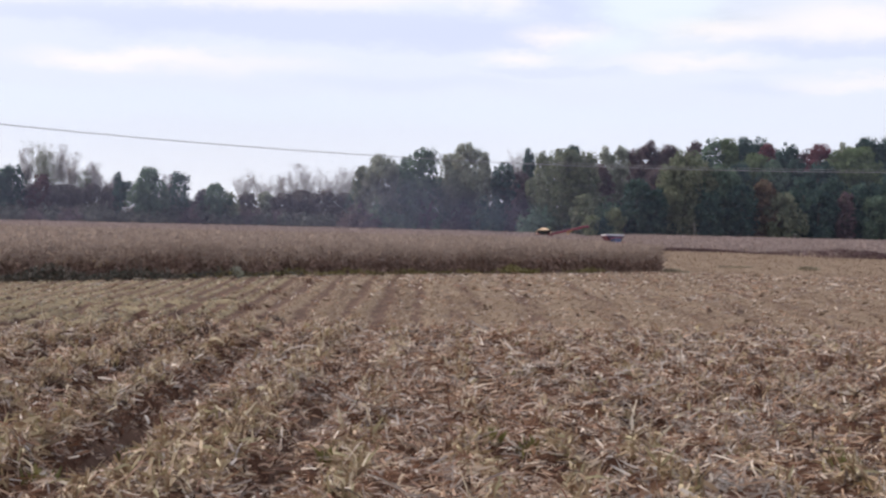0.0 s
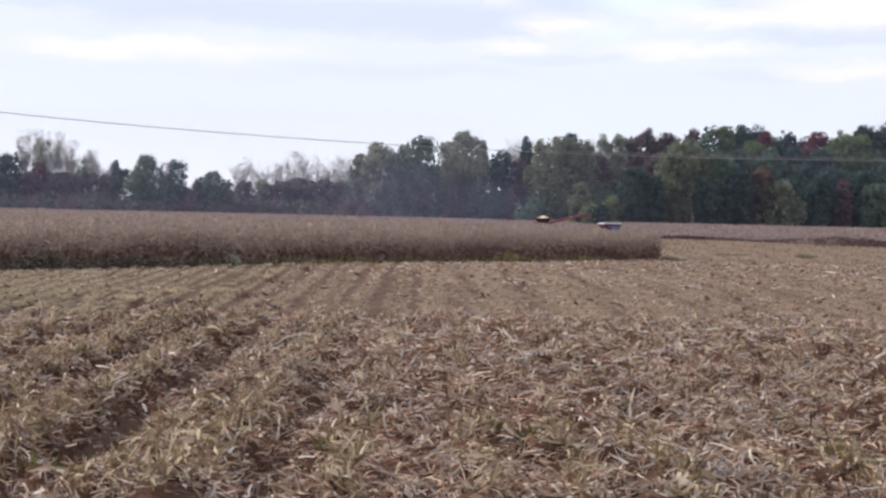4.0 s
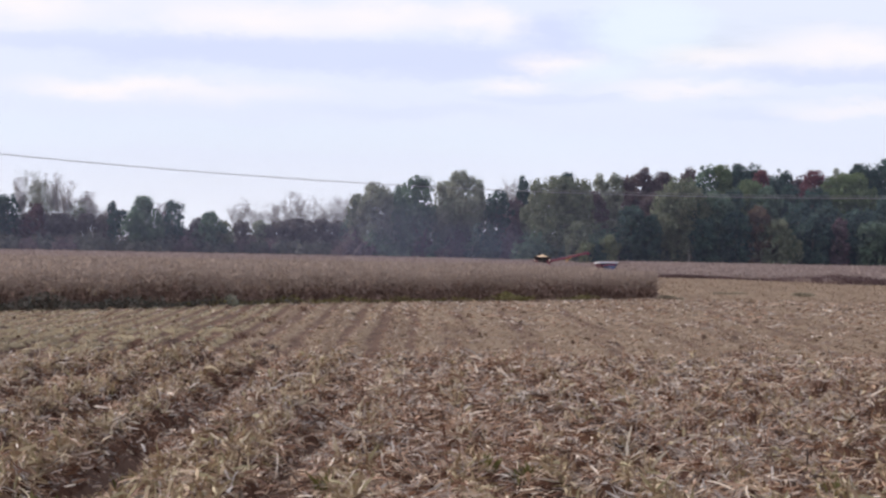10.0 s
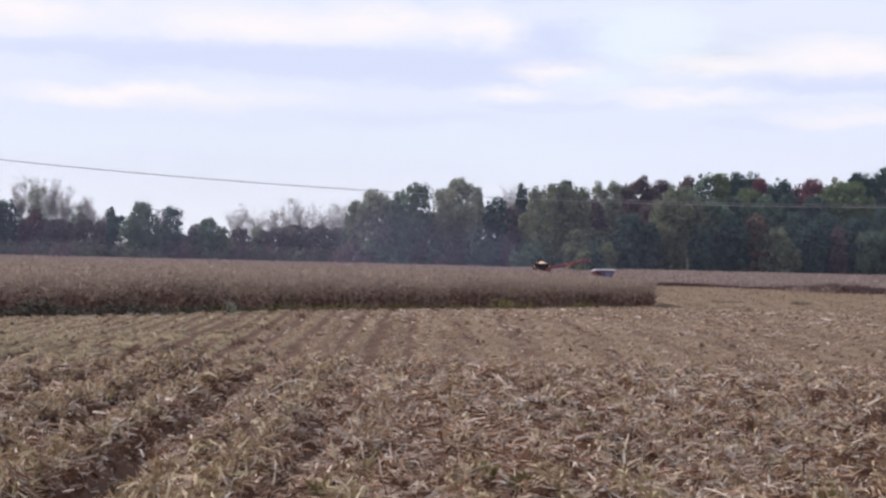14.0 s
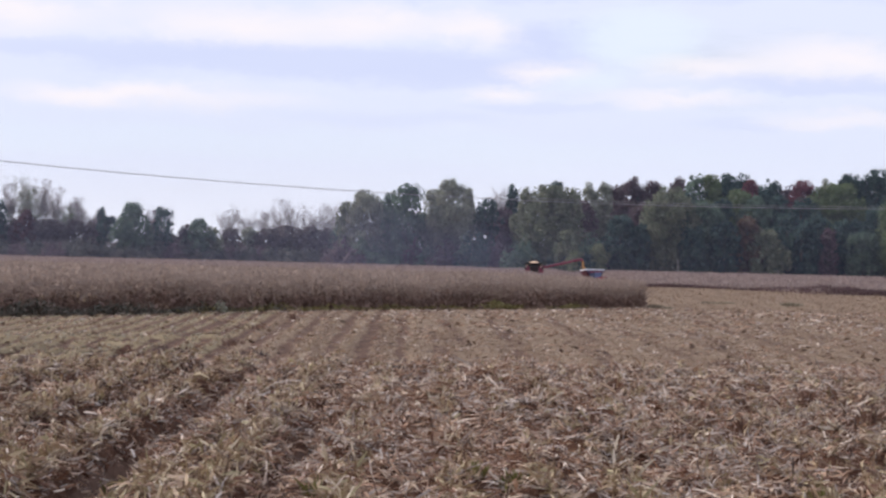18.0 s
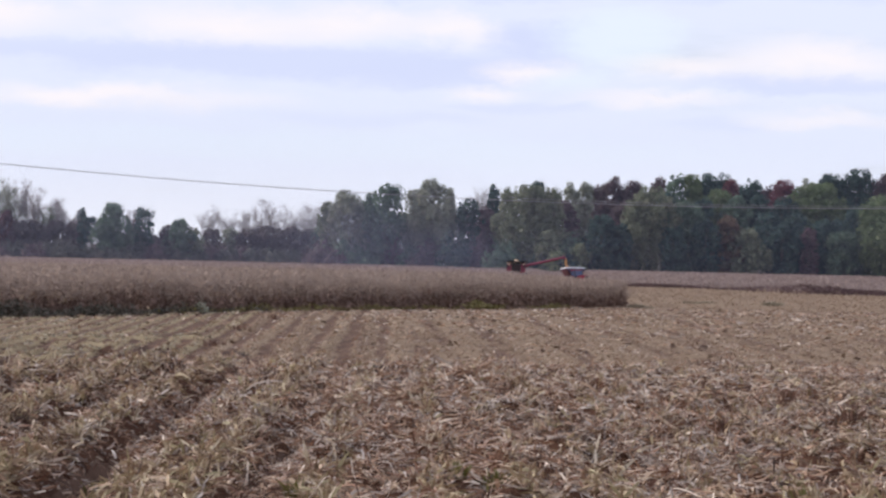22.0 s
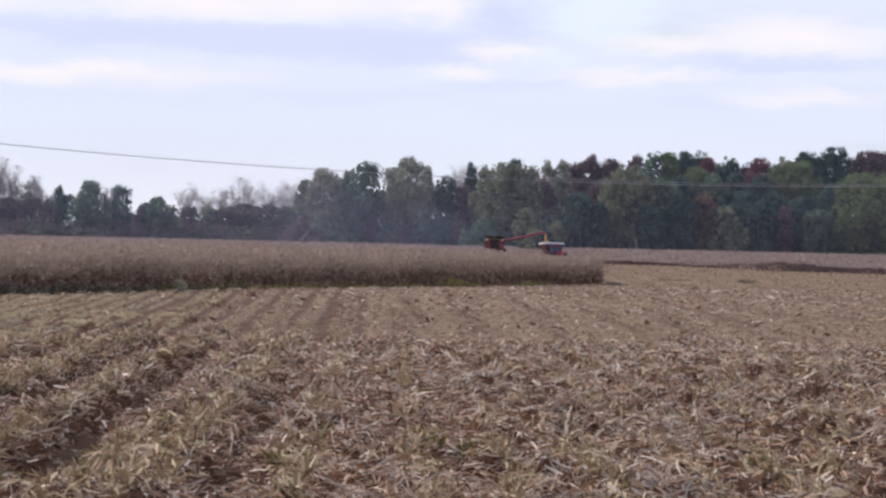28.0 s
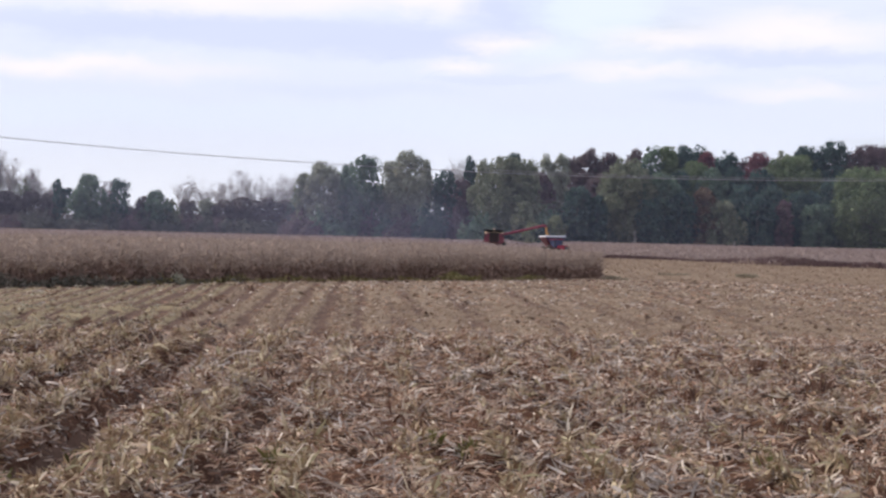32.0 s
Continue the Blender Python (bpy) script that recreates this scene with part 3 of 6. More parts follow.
# ---------------------------------------------------------------- standing corn
def corn_plants(rng, x, y, detail):
    """Leaves and stalks of plants at x, y. detail: 2 near the edges, 1 within the field, 0 far off."""
    n = len(x)
    z = ground_z(x, y)
    h = rng.normal(1.80, 0.10, n) + 0.08 * np.sin(x * 0.35 + 1.7 * np.sin(y * 0.21))
    h -= 0.14 * np.clip((x - 6) / 6, 0, 1) * np.clip((y - 138) / 12, 0, 1) * (x < 24)
    h *= 1 - 0.60 * np.clip((x - 31) / 4, 0, 1) * np.clip((y - 236) / 4, 0, 1)
    lean, ld = rng.normal(0, 0.06, n), rng.uniform(0, 6.28, n)
    leaves, stalks = [], []
    at = lambda s: np.stack([x + lean * h * s * np.cos(ld), y + lean * h * s * np.sin(ld), z + h * s], 1)
    half_pi = np.full(n, math.pi / 2)
    if detail == 2:
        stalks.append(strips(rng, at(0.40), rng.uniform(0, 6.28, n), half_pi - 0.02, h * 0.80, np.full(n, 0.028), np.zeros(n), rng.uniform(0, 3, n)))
        # withered lower leaves with shade painted in, denser in some places than in others
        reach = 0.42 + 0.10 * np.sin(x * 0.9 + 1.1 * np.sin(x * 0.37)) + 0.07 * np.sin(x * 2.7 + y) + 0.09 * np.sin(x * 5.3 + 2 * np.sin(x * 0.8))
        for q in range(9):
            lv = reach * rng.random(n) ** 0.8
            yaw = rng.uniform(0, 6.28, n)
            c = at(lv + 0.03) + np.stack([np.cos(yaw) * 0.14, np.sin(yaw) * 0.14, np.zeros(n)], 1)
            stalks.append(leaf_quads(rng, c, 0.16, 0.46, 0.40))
    levels = {2: (0.48, 0.55, 0.62, 0.69, 0.76, 0.83, 0.91), 1: (0.55, 0.68, 0.76, 0.84, 0.91), 0: (0.70, 0.85)}[detail]
    size = {2: 1.0, 1: 0.95, 0: 1.6}[detail]
    shift = rng.normal(0, 0.07, n)
    for lv in levels:
        yaw = rng.uniform(0, 6.28, n)
        droop = rng.uniform(-0.5, 0.95, n)
        ln = rng.uniform(0.38, 0.68, n) * (1.15 - 0.5 * abs(lv - 0.5)) * min(size, 1.5)
        c = at(lv + shift * (1.1 - lv) * 2) + np.stack([np.cos(yaw) * ln * 0.4, np.sin(yaw) * ln * 0.4, np.sin(droop) * ln * 0.35], 1)
        if detail == 2:
            leaves.append(strips(rng, c, yaw, droop - 0.5 * (lv < 0.6), ln * 0.85, rng.uniform(0.05, 0.10, n), rng.uniform(0.1, 0.9, n), rng.uniform(-0.9, 0.9, n)))
        else:
            leaves.append(leaf_quads(rng, c, 0.32 * size, 0.52 * size))
    if detail < 2:
        leaves.append(leaf_quads(rng, at(0.97) + np.array([0, 0, 0.05]), 0.30, 0.46, 0.3 * size))
    for q in range(2 if detail == 2 else 0):
        leaves.append(strips(rng, at(0.96), rng.uniform(0, 6.28, n), half_pi + rng.normal(0, 0.28, n), rng.uniform(0.22, 0.40, n), np.full(n, 0.035 * size), rng.uniform(0, 0.3, n), rng.uniform(0, 3, n)))
    return leaves, stalks


def build_corn():
    rng = np.random.default_rng(5)
    leaves, stalks, far, edge = [], [], [], []

    def plant(x, y, detail):
        a, s = corn_plants(rng, x, y, detail)
        (leaves if detail else far).extend(a)
        stalks.extend(s)

    # rows along the near edge in full detail
    ex = np.arange(-34, 15.7, 0.21)
    for r in range(9):
        x = ex + rng.normal(0, 0.06, len(ex))
        y = np.interp(x, EDGE_X, EDGE_Y) + 0.25 + r * 0.8 + rng.normal(0, 0.14, len(x)) + 0.25 * np.sin(x * 0.8)
        keep = (rng.random(len(x)) > 0.08) & (x < 15.5 + (y - 134) * 0.006)
        plant(x[keep], y[keep], 2)
    # the flank of the block and the near edge of the farther field
    y = np.arange(134, 240, 0.4)
    for r in range(2):
        plant(15.4 + (y - 134) * 0.006 - r * 0.75 + rng.normal(0, 0.07, len(y)), y + rng.normal(0, 0.1, len(y)), 2)
    x = np.arange(33.3, 72, 0.22)
    for r in range(7):
        xx = x + rng.normal(0, 0.06, len(x))
        yy = np.interp(xx, FAR_X, FAR_EDGE) + 0.3 + r * 0.8 + rng.normal(0, 0.15, len(x))
        zz = ground_z(xx, yy)
        tall = np.interp(xx, FAR_X, FAR_TALL) * (1 + 0.06 * np.sin(xx * 1.7) + 0.05 * np.sin(xx * 4.3))
        for q in range(7 if r < 4 else 5):
            far.append(leaf_quads(rng, np.stack([xx + rng.normal(0, 0.12, len(xx)), yy, zz + tall * (0.84 + 0.18 * rng.random(len(xx)))], 1), 0.14, 0.30))
        # dark leaves over the foot, with shade and distance haze put into their colour
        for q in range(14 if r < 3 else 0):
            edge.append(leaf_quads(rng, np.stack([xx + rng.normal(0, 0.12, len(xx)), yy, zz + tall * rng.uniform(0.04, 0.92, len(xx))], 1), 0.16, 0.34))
    x, y = scatter(rng, 36000, 70, 215)
    k = in_crop(x, y) & in_crop(x, y - 5)
    plant(x[k], y[k], 1)
    x, y = scatter(rng, 44000, 205, 478)
    k = in_crop(x, y) & in_crop(x, y - 2)
    plant(x[k], y[k], 0)
    for name, blocks, mat, label in (("corn_crop", leaves, M_CORN, "standing field of ripe dry tan corn"), ("far_corn_crop", far, M_CORN_FAR, "dry tan corn reaching back to the woods, greyed with painted haze"),
                                     ("crop_edge", edge, M_CROP_EDGE, "edge of the farther crop, its shade and haze in a purple-brown colour")):
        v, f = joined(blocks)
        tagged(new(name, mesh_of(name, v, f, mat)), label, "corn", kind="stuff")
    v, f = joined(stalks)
    tagged(new("corn_stalks", mesh_of("corn_stalks", v, f, M_STALK_SHADED_LEAF)), "brown stalks of the corn and hanging lower leaves darkened as shade", "corn", kind="stuff")


build_corn()


# ---------------------------------------------------------------- stubble and litter
def spread_of(x, y):
    """Chance that a place is bare of litter: furrows and hollows."""
    hollow = np.clip(0.42 + 0.08 * np.clip(x - 1.5, 0, 1) - 1.2 * clods(x, y), 0, 0.97) * near_share(x, y)
    return np.clip(np.maximum(np.maximum(1.25 * furrow(x, y), 1.1 * pocket(x, y)), hollow), 0, np.where(near_share(x, y) > 0.5, 0.88, 0.98))


def build_litter():
    rng = np.random.default_rng(11)
    near, far = [], []

    def kept(n, y0, y1, bareness=1.0):
        x, y = scatter(rng, n, y0, y1, 0.285)
        k = ~in_crop(x, y) & (rng.random(n) > bareness * spread_of(x, y))
        return x[k], y[k]

    def on_soil(x, y, rise):
        return np.stack([x, y, ground_z(x, y) + relief(x, y) + rise], 1)

    # small torn leaves over all of the near strip
    for n, y0, y1, ln in ((36000, 15, 28, 0.10), (46000, 28, 49, 0.15)):
        x, y = kept(n, y0, y1)
        k = rng.random(len(x)) < 0.1 + near_share(x, y)
        x, y = x[k], y[k]
        m = len(x)
        near.append(strips(rng, on_soil(x, y, 0.05 * rng.random(m) ** 1.3), rng.uniform(0, 6.28, m), rng.normal(0.08, 0.4, m), rng.gamma(2.0, ln / 2, m) + 0.03,
                           rng.uniform(0.008, 0.022, m) * (y0 / 15) ** 0.5, rng.uniform(-0.3, 0.9, m), rng.normal(0, 0.8, m)))
    # long curled leaves and broken stalks, most of them lying across the rows
    for n, y0, y1, grow in ((12000, 15, 28, 1.0), (19000, 28, 49, 1.25)):
        x, y = kept(n, y0, y1, 0.9)
        k = rng.random(len(x)) < near_share(x, y)
        x, y = x[k], y[k]
        m = len(x)
        ln = (rng.gamma(2.4, 0.055, m) + 0.06) * grow
        near.append(strips(rng, on_soil(x, y, rng.uniform(0.02, 0.11, m)), rng.normal(0, 0.8, m) + 3.14 * rng.integers(0, 2, m), rng.normal(0.05, 0.32, m), ln,
                           rng.uniform(0.010, 0.034, m) * grow, rng.uniform(-0.4, 0.7, m), rng.normal(0, 0.9, m), 3, rng.normal(0, 0.25, m)))
    # broad torn blades lying flat between them
    x, y = kept(11000, 15, 49, 0.85)
    k = rng.random(len(x)) < near_share(x, y)
    x, y = x[k], y[k]
    m = len(x)
    near.append(strips(rng, on_soil(x, y, rng.uniform(0.02, 0.10, m)), rng.normal(0, 1.0, m), rng.normal(0.05, 0.45, m), rng.uniform(0.08, 0.20, m), rng.uniform(0.026, 0.060, m), rng.uniform(-0.3, 0.8, m), rng.normal(0, 0.9, m)))
    # heaps of torn leaves and stalks that stand up from the soil
    heaps = 5200
    hx, hy = scatter(rng, heaps, 15, 48, 0.285)
    rough = np.clip(0.30 + 0.8 * clods(hx, hy) + 0.35 * ridge(hx, hy), 0.05, 1) * (1 - 0.9 * furrow(hx, hy)) * near_share(hx, hy) ** np.where(hx < -5, 2.5, 1)
    k = rng.random(heaps) < rough
    hx, hy = hx[k], hy[k]
    size = rng.gamma(2.2, 0.10, len(hx)) + 0.06
    each = 20
    hx, hy, size = np.repeat(hx, each), np.repeat(hy, each), np.repeat(size, each)
    m = len(hx)
    a, r = rng.uniform(0, 6.28, m), np.sqrt(rng.random(m))
    x, y = hx + np.cos(a) * r * size * 1.4, hy + np.sin(a) * r * size * 1.1
    near.append(strips(rng, on_soil(x, y, size * (1 - r * r) * rng.uniform(0.1, 1.0, m) * 0.9), a + rng.normal(0, 0.8, m), rng.normal(0.25, 0.6, m),
                       rng.gamma(2.4, 0.050, m) + 0.045, rng.uniform(0.010, 0.032, m), rng.uniform(-0.2, 0.7, m), rng.normal(0, 0.9, m), 3, rng.normal(0, 0.25, m)))
    # scattered leaves of the field behind
    x, y = kept(44000, 43, 128, 0.9)
    k = rng.random(len(x)) < np.clip(0.30 + 0.7 * clods(x * 0.5 + 7, y * 0.22), 0.08, 1) * (1 - 0.7 * near_share(x, y))
    x, y = x[k], y[k]
    m = len(x)
    near.append(strips(rng, on_soil(x, y, 0.04 * rng.random(m)), rng.normal(0, 1.0, m), rng.normal(0.05, 0.25, m), (rng.gamma(2.2, 0.08, m) + 0.06) * np.clip(y / 85, 0.5, 1.1), rng.uniform(0.025, 0.07, m) * np.clip(y / 85, 0.5, 1.1), rng.uniform(0, 1.0, m), rng.normal(0, 0.7, m)))
    # bleached, red-brown and straw-coloured patches
    kinds = [[], [], []]
    for v, f in near:
        per = 6 if len(v) * 2 == len(f) * 6 else 8
        p = v.reshape(-1, per, 3)
        px, py = p[:, 0, 0], p[:, 0, 1]
        big = 0.45 * np.sin(px * 0.9 + 1.3 * np.sin(py * 0.31)) * np.sin(py * 0.43 + 1.1 * np.sin(px * 0.7)) + 0.55 * clods(px * 1.1 + 4, py * 0.8) + rng.normal(0, 0.75, len(p))
        pale = big + 0.20 * np.clip(px / 4, -1, 0.5) > 0.42
        straw = ~pale & (ridge(px, py) + rng.normal(0, 0.25, len(p)) - 0.35 * big > 0.72)
        kind = np.where(pale, 1, np.where(straw, 2, 0))
        for q in range(3):
            pv = p[kind == q]
            kinds[q].append((pv.reshape(-1, 3), strip_faces(len(pv), per // 2 - 1)))
    for blocks, mat, label in zip(kinds, (M_LITTER, M_LITTER_PALE, M_LITTER_STRAW), ("red-brown dry corn leaves lying on the soil", "bleached grey corn leaves and husks on the soil", "straw-coloured corn leaves lying on the ridges")):
        v, f = joined(blocks)
        tagged(new("leaf_litter", mesh_of("leaf_litter", v, f, mat)), label, "crop residue", kind="stuff")
    # long pale husks and leaves on top
    x, y = kept(9000, 15, 48, 0.9)
    k = (rng.random(len(x)) < np.clip(0.40 + 0.8 * clods(x, y), 0, 1) * np.clip(0.55 + 0.05 * x, 0.35, 0.8)) & (rng.random(len(x)) < near_share(x, y))
    x, y = x[k], y[k]
    m = len(x)
    grow = np.clip(y / 24, 0.9, 1.6)
    hv, hf = strips(rng, on_soil(x, y, rng.uniform(0.05, 0.16, m)), rng.normal(0, 0.7, m), rng.normal(0, 0.3, m), rng.gamma(3.0, 0.045, m) * grow + 0.05, rng.uniform(0.010, 0.032, m) * grow, rng.uniform(-0.3, 0.5, m), rng.normal(0, 0.7, m), 3, rng.normal(0, 0.25, m))
    tagged(new("husks", mesh_of("husks", hv, hf, M_HUSK)), "long pale husks and leaves lying on the stubble", "crop residue", kind="stuff")
    # fine chaff of the field behind
    for n, y0, y1, ln, lie in ((46000, 43, 75, 0.13, 0.16), (40000, 75, 136, 0.18, 0.12), (52000, 125, 320, 0.34, 0.2)):
        x, y = kept(n, y0, y1, 1.05)
        k = rng.random(len(x)) > near_share(x, y) * 0.8
        x, y = x[k], y[k]
        far.append(leaf_quads(rng, on_soil(x, y, 0.03 * rng.random(len(x))), ln * 0.4, ln * 1.3, 0.45, lie))
    v, f = joined(far)
    tagged(new("chaff", mesh_of("chaff", v, f, M_CHAFF)), "tan corn chaff strewn over the field", "crop residue", kind="stuff")
    # weathered chaff heaped on the close-set rows and on the windrow that crosses them
    x, y = kept(70000, 44, 104, 1.0)
    k = rng.random(len(x)) < np.clip(0.9 * np.clip(2 * ridge(x, y) - 1, 0, 1) * far_rows(x, y) + 1.2 * berm(x, y) - 0.1, 0, 1)
    x, y = x[k], y[k]
    v, f = leaf_quads(rng, on_soil(x, y, 0.01 + (0.025 + 0.07 * berm(x, y)) * rng.random(len(x))), 0.07, 0.22, 0.45, 0.4)
    tagged(new("windrow_chaff", mesh_of("windrow_chaff", v, f, M_WINDROW)), "grey-tan chaff heaped along the stubble rows", "crop residue", kind="stuff")
    # clods, weeds and dark leaves that dot the field behind
    x, y = kept(2600, 44, 128, 0.3)
    k = (rng.random(len(x)) < np.clip(0.35 + 0.6 * clods(x * 0.6 + 3, y * 0.3), 0.04, 1)) & (near_share(x, y) < 0.6)
    x, y = x[k], y[k]
    v, f = leaf_quads(rng, on_soil(x, y, 0.03), 0.12, 0.45, 0.6, 0.2)
    tagged(new("dark_leaves", mesh_of("dark_leaves", v, f, M_DARK_LEAF)), "dark rotting leaves dotted over the harvested field", "crop residue", kind="stuff")


def build_stubble():
    rng = np.random.default_rng(17)
    near, far = [], []
    for rows, y0, y1, step, w, blocks in ((NEAR_ROWS, 15, 32, 0.050, 0.028, near), (NEAR_ROWS, 32, 47, 0.075, 0.036, near), (FIELD_ROWS, 44, 132, 0.16, 0.040, far)):
        for u0, share in rows:
            y = np.arange(y0, y1, step)
            y = y + rng.normal(0, step * 0.5, len(y))
            x = from_across(u0 + rng.normal(0, 0.13 if blocks is near else 0.07, len(y)), y)
            tuft = 0.55 + 0.45 * np.sin(y * 3.1 + u0 * 5 + 2 * np.sin(y * 0.7))
            n = near_share(x, y)
            keep = (np.abs(x) < 0.29 * y) & ~in_crop(x, y) & (rng.random(len(y)) < share * tuft * (n if blocks is near else 1 - n) * np.clip((136 - y) / 40, 0.2, 1))
            x, y = x[keep], y[keep]
            n = len(x)
            if not n:
                continue
            h = rng.uniform(0.10, 0.30, n) if blocks is near else rng.uniform(0.03, 0.09, n)
            c = np.stack([x, y, ground_z(x, y) + relief(x, y) + h / 2 - 0.02], 1)
            yaw, pit = rng.uniform(0, 6.28, n), math.pi / 2 - np.abs(rng.normal(0, 0.35, n))
            for q in (0.0, 1.57):
                blocks.append(strips(rng, c, yaw, pit, h, np.full(n, w) * rng.uniform(0.7, 1.2, n), np.zeros(n), np.full(n, q)))
            # torn leaf sheaths that hang about each stump
            for q in range(3 if blocks is near else 0):
                ln = rng.uniform(0.08, 0.24, n)
                a = rng.uniform(0, 6.28, n)
                cc = c + np.stack([np.cos(a) * ln * 0.4, np.sin(a) * ln * 0.4, rng.uniform(-0.4, 0.35, n) * h], 1)
                blocks.append(strips(rng, cc, a, rng.uniform(-0.9, 0.9, n), ln, w * rng.uniform(0.8, 1.9, n), rng.uniform(0, 0.9, n), rng.normal(0, 0.9, n)))
    # star-shaped tufts of torn sheaths round the stumps
    px, py = [], []
    for u0, share in NEAR_ROWS:
        y = np.cumsum(rng.uniform(0.25, 0.85, 75)) + 15
        x = from_across(u0 + rng.normal(0, 0.15, len(y)), y)
        keep = (y < 47) & (np.abs(x) < 0.285 * y) & (rng.random(len(y)) < np.clip(share + 0.2, 0, 1) * near_share(x, y))
        px.append(x[keep])
        py.append(y[keep])
    each = 15
    px, py = np.repeat(np.concatenate(px), each), np.repeat(np.concatenate(py), each)
    n = len(px)
    a, ln, pit = rng.uniform(0, 6.28, n), rng.gamma(3.0, 0.044, n) + 0.045, rng.uniform(-0.1, 1.25, n)
    c = np.stack([px + np.cos(a) * np.cos(pit) * ln * 0.5, py + np.sin(a) * np.cos(pit) * ln * 0.5, ground_z(px, py) + relief(px, py) + np.sin(pit) * ln * 0.5], 1)
    v, f = strips(rng, c, a, pit, ln, rng.uniform(0.014, 0.042, n), rng.uniform(0.1, 1.1, n), rng.normal(0, 0.9, n))
    tagged(new("stubble_tufts", mesh_of("stubble_tufts", v, f, M_TUFT)), "pale torn sheaths spreading from cut corn stumps", "stubble", kind="stuff")
    for blocks, mat in ((near, M_STUB), (far, M_STUB_PALE)):
        v, f = joined(blocks)
        tagged(new("corn_stubble", mesh_of("corn_stubble", v, f, mat)), "rows of cut corn stubble with torn sheaths", "stubble", kind="stuff")


build_litter()
build_stubble()


def build_weeds():
    rng = np.random.default_rng(23)
    for name, label, mat, spots in (
            ("dark_weeds", "dark green weeds along the foot of the corn", M_WEED_DARK, ((-18.5, 4.5, 2400, 0.75), (-14, 3.5, 1300, 0.55), (-10.5, 3, 500, 0.4), (-24, 3, 900, 0.8))),
            ("weeds", "yellow-green weeds along the foot of the corn", M_WEED, ((-9.5, 3, 420, 0.42), (-5, 3, 220, 0.38), (4.7, 1.1, 1000, 0.58), (1, 3.5, 150, 0.3), (9.2, 1.2, 320, 0.36), (-1.5, 1.5, 200, 0.3)))):
        blocks = []
        for cx, half, n, h in spots:
            x = cx + rng.normal(0, half * 0.5, n)
            y = np.interp(x, EDGE_X, EDGE_Y) - rng.uniform(-0.3, 1.9, n) * rng.random(n)
            hh = rng.uniform(0.4, 1.0, n) * h * (0.75 + 0.35 * np.sin(x * 2.1))
            c = np.stack([x, y, ground_z(x, y) + hh / 2], 1)
            c[:, 2] = ground_z(x, y) + hh * rng.random(n) ** 0.7
            blocks.append(leaf_quads(rng, c, 0.10, 0.30, 0.5))
        v, f = joined(blocks)
        tagged(new(name, mesh_of(name, v, f, mat)), label, "weeds", kind="stuff")


build_weeds()


def tuft(x, y, height, width, mat, label, name="weed_tuft", blades=60):
    """A tuft of blades that spread from one root."""
    rng = np.random.default_rng(int(abs(x) * 41 + y * 3))
    a = rng.uniform(0, 6.28, blades)
    h = rng.uniform(0.45, 1.0, blades) * height
    r = rng.random(blades) * width * 0.5
    c = np.stack([np.cos(a) * r, np.sin(a) * r, h * 0.5], 1)
    v, f = strips(rng, c, a, math.pi / 2 - rng.uniform(0.05, 0.8, blades), h, rng.uniform(0.02, 0.05, blades) * (0.5 + width), rng.uniform(0, 0.5, blades), rng.uniform(-1, 1, blades))
    t = thing(name, label, "weed", pose(x, y, float(ground_z(x, y) + relief(x, y)) - 0.02), "tufts in the stubble")
    ob = tagged(new("foliage", mesh_of("foliage", v, f, mat)), kind="stuff")
    ob.parent = t


M_DEAD = leafy("dead_weed", [(0.105, 0.061, 0.048), (0.195, 0.111, 0.081), (0.300, 0.176, 0.124)], 0.1)
M_WITHERED = leafy("blackened_weed", [(0.055, 0.036, 0.031), (0.10, 0.066, 0.055), (0.165, 0.112, 0.092)], 0.1)
M_SPROUT = leafy("green_sprout", [(0.085, 0.086, 0.024), (0.162, 0.144, 0.048), (0.230, 0.180, 0.080)], 0.3)
M_DULL = leafy("dull_weed", [(0.20, 0.165, 0.12), (0.26, 0.22, 0.16), (0.31, 0.27, 0.20)], 0.3)
M_SAGE = leafy("grey_green_weed", [(0.26, 0.265, 0.20), (0.36, 0.362, 0.28), (0.44, 0.43, 0.34)], 0.2)
tuft(-0.6, 43.3, 0.32, 1.1, M_WITHERED, "dark dead weed mat among the stubble", blades=120)
tuft(7.6, 47.5, 0.32, 0.9, M_DEAD, "dark dead weed among the stubble")
tuft(-6.0, 56.7, 0.26, 0.8, M_DEAD, "dark dead weed among the stubble")
tuft(-4.8, 50.3, 0.26, 0.9, M_WITHERED, "dark dead weed mat among the stubble", blades=90)
tuft(-6.6, 71.5, 0.24, 0.9, M_DEAD, "dark dead weed among the stubble")
tuft(-6.4, 87.0, 0.30, 0.8, M_DEAD, "dark dead weed among the stubble")
tuft(29.6, 151.6, 0.40, 2.0, M_DULL, "low grey-green weed patch in the cut field", blades=160)
tuft(23.3, 153.6, 0.22, 2.0, M_DULL, "low grey-green weed patch in the cut field", blades=120)
tuft(24.8, 155.0, 0.22, 1.6, M_DULL, "low grey-green weed patch in the cut field", blades=90)
tuft(15.9, 131.0, 0.30, 1.4, M_DULL, "dead brown weeds at the corner of the corn", blades=140)
tuft(16.6, 129.4, 0.18, 1.2, M_DULL, "dead brown weeds at the corner of the corn", blades=90)
tuft(2.40, 23.4, 0.26, 0.6, M_WITHERED, "blackened dead weed among the stubble", blades=60)
tuft(3.0, 23.3, 0.18, 0.5, M_WITHERED, "blackened dead weed among the stubble", blades=40)
tuft(4.15, 20.8, 0.20, 0.45, M_WITHERED, "blackened dead weed among the stubble", blades=50)
tuft(6.95, 30.9, 0.32, 0.4, M_DEAD, "dark dead weed among the stubble", blades=60)
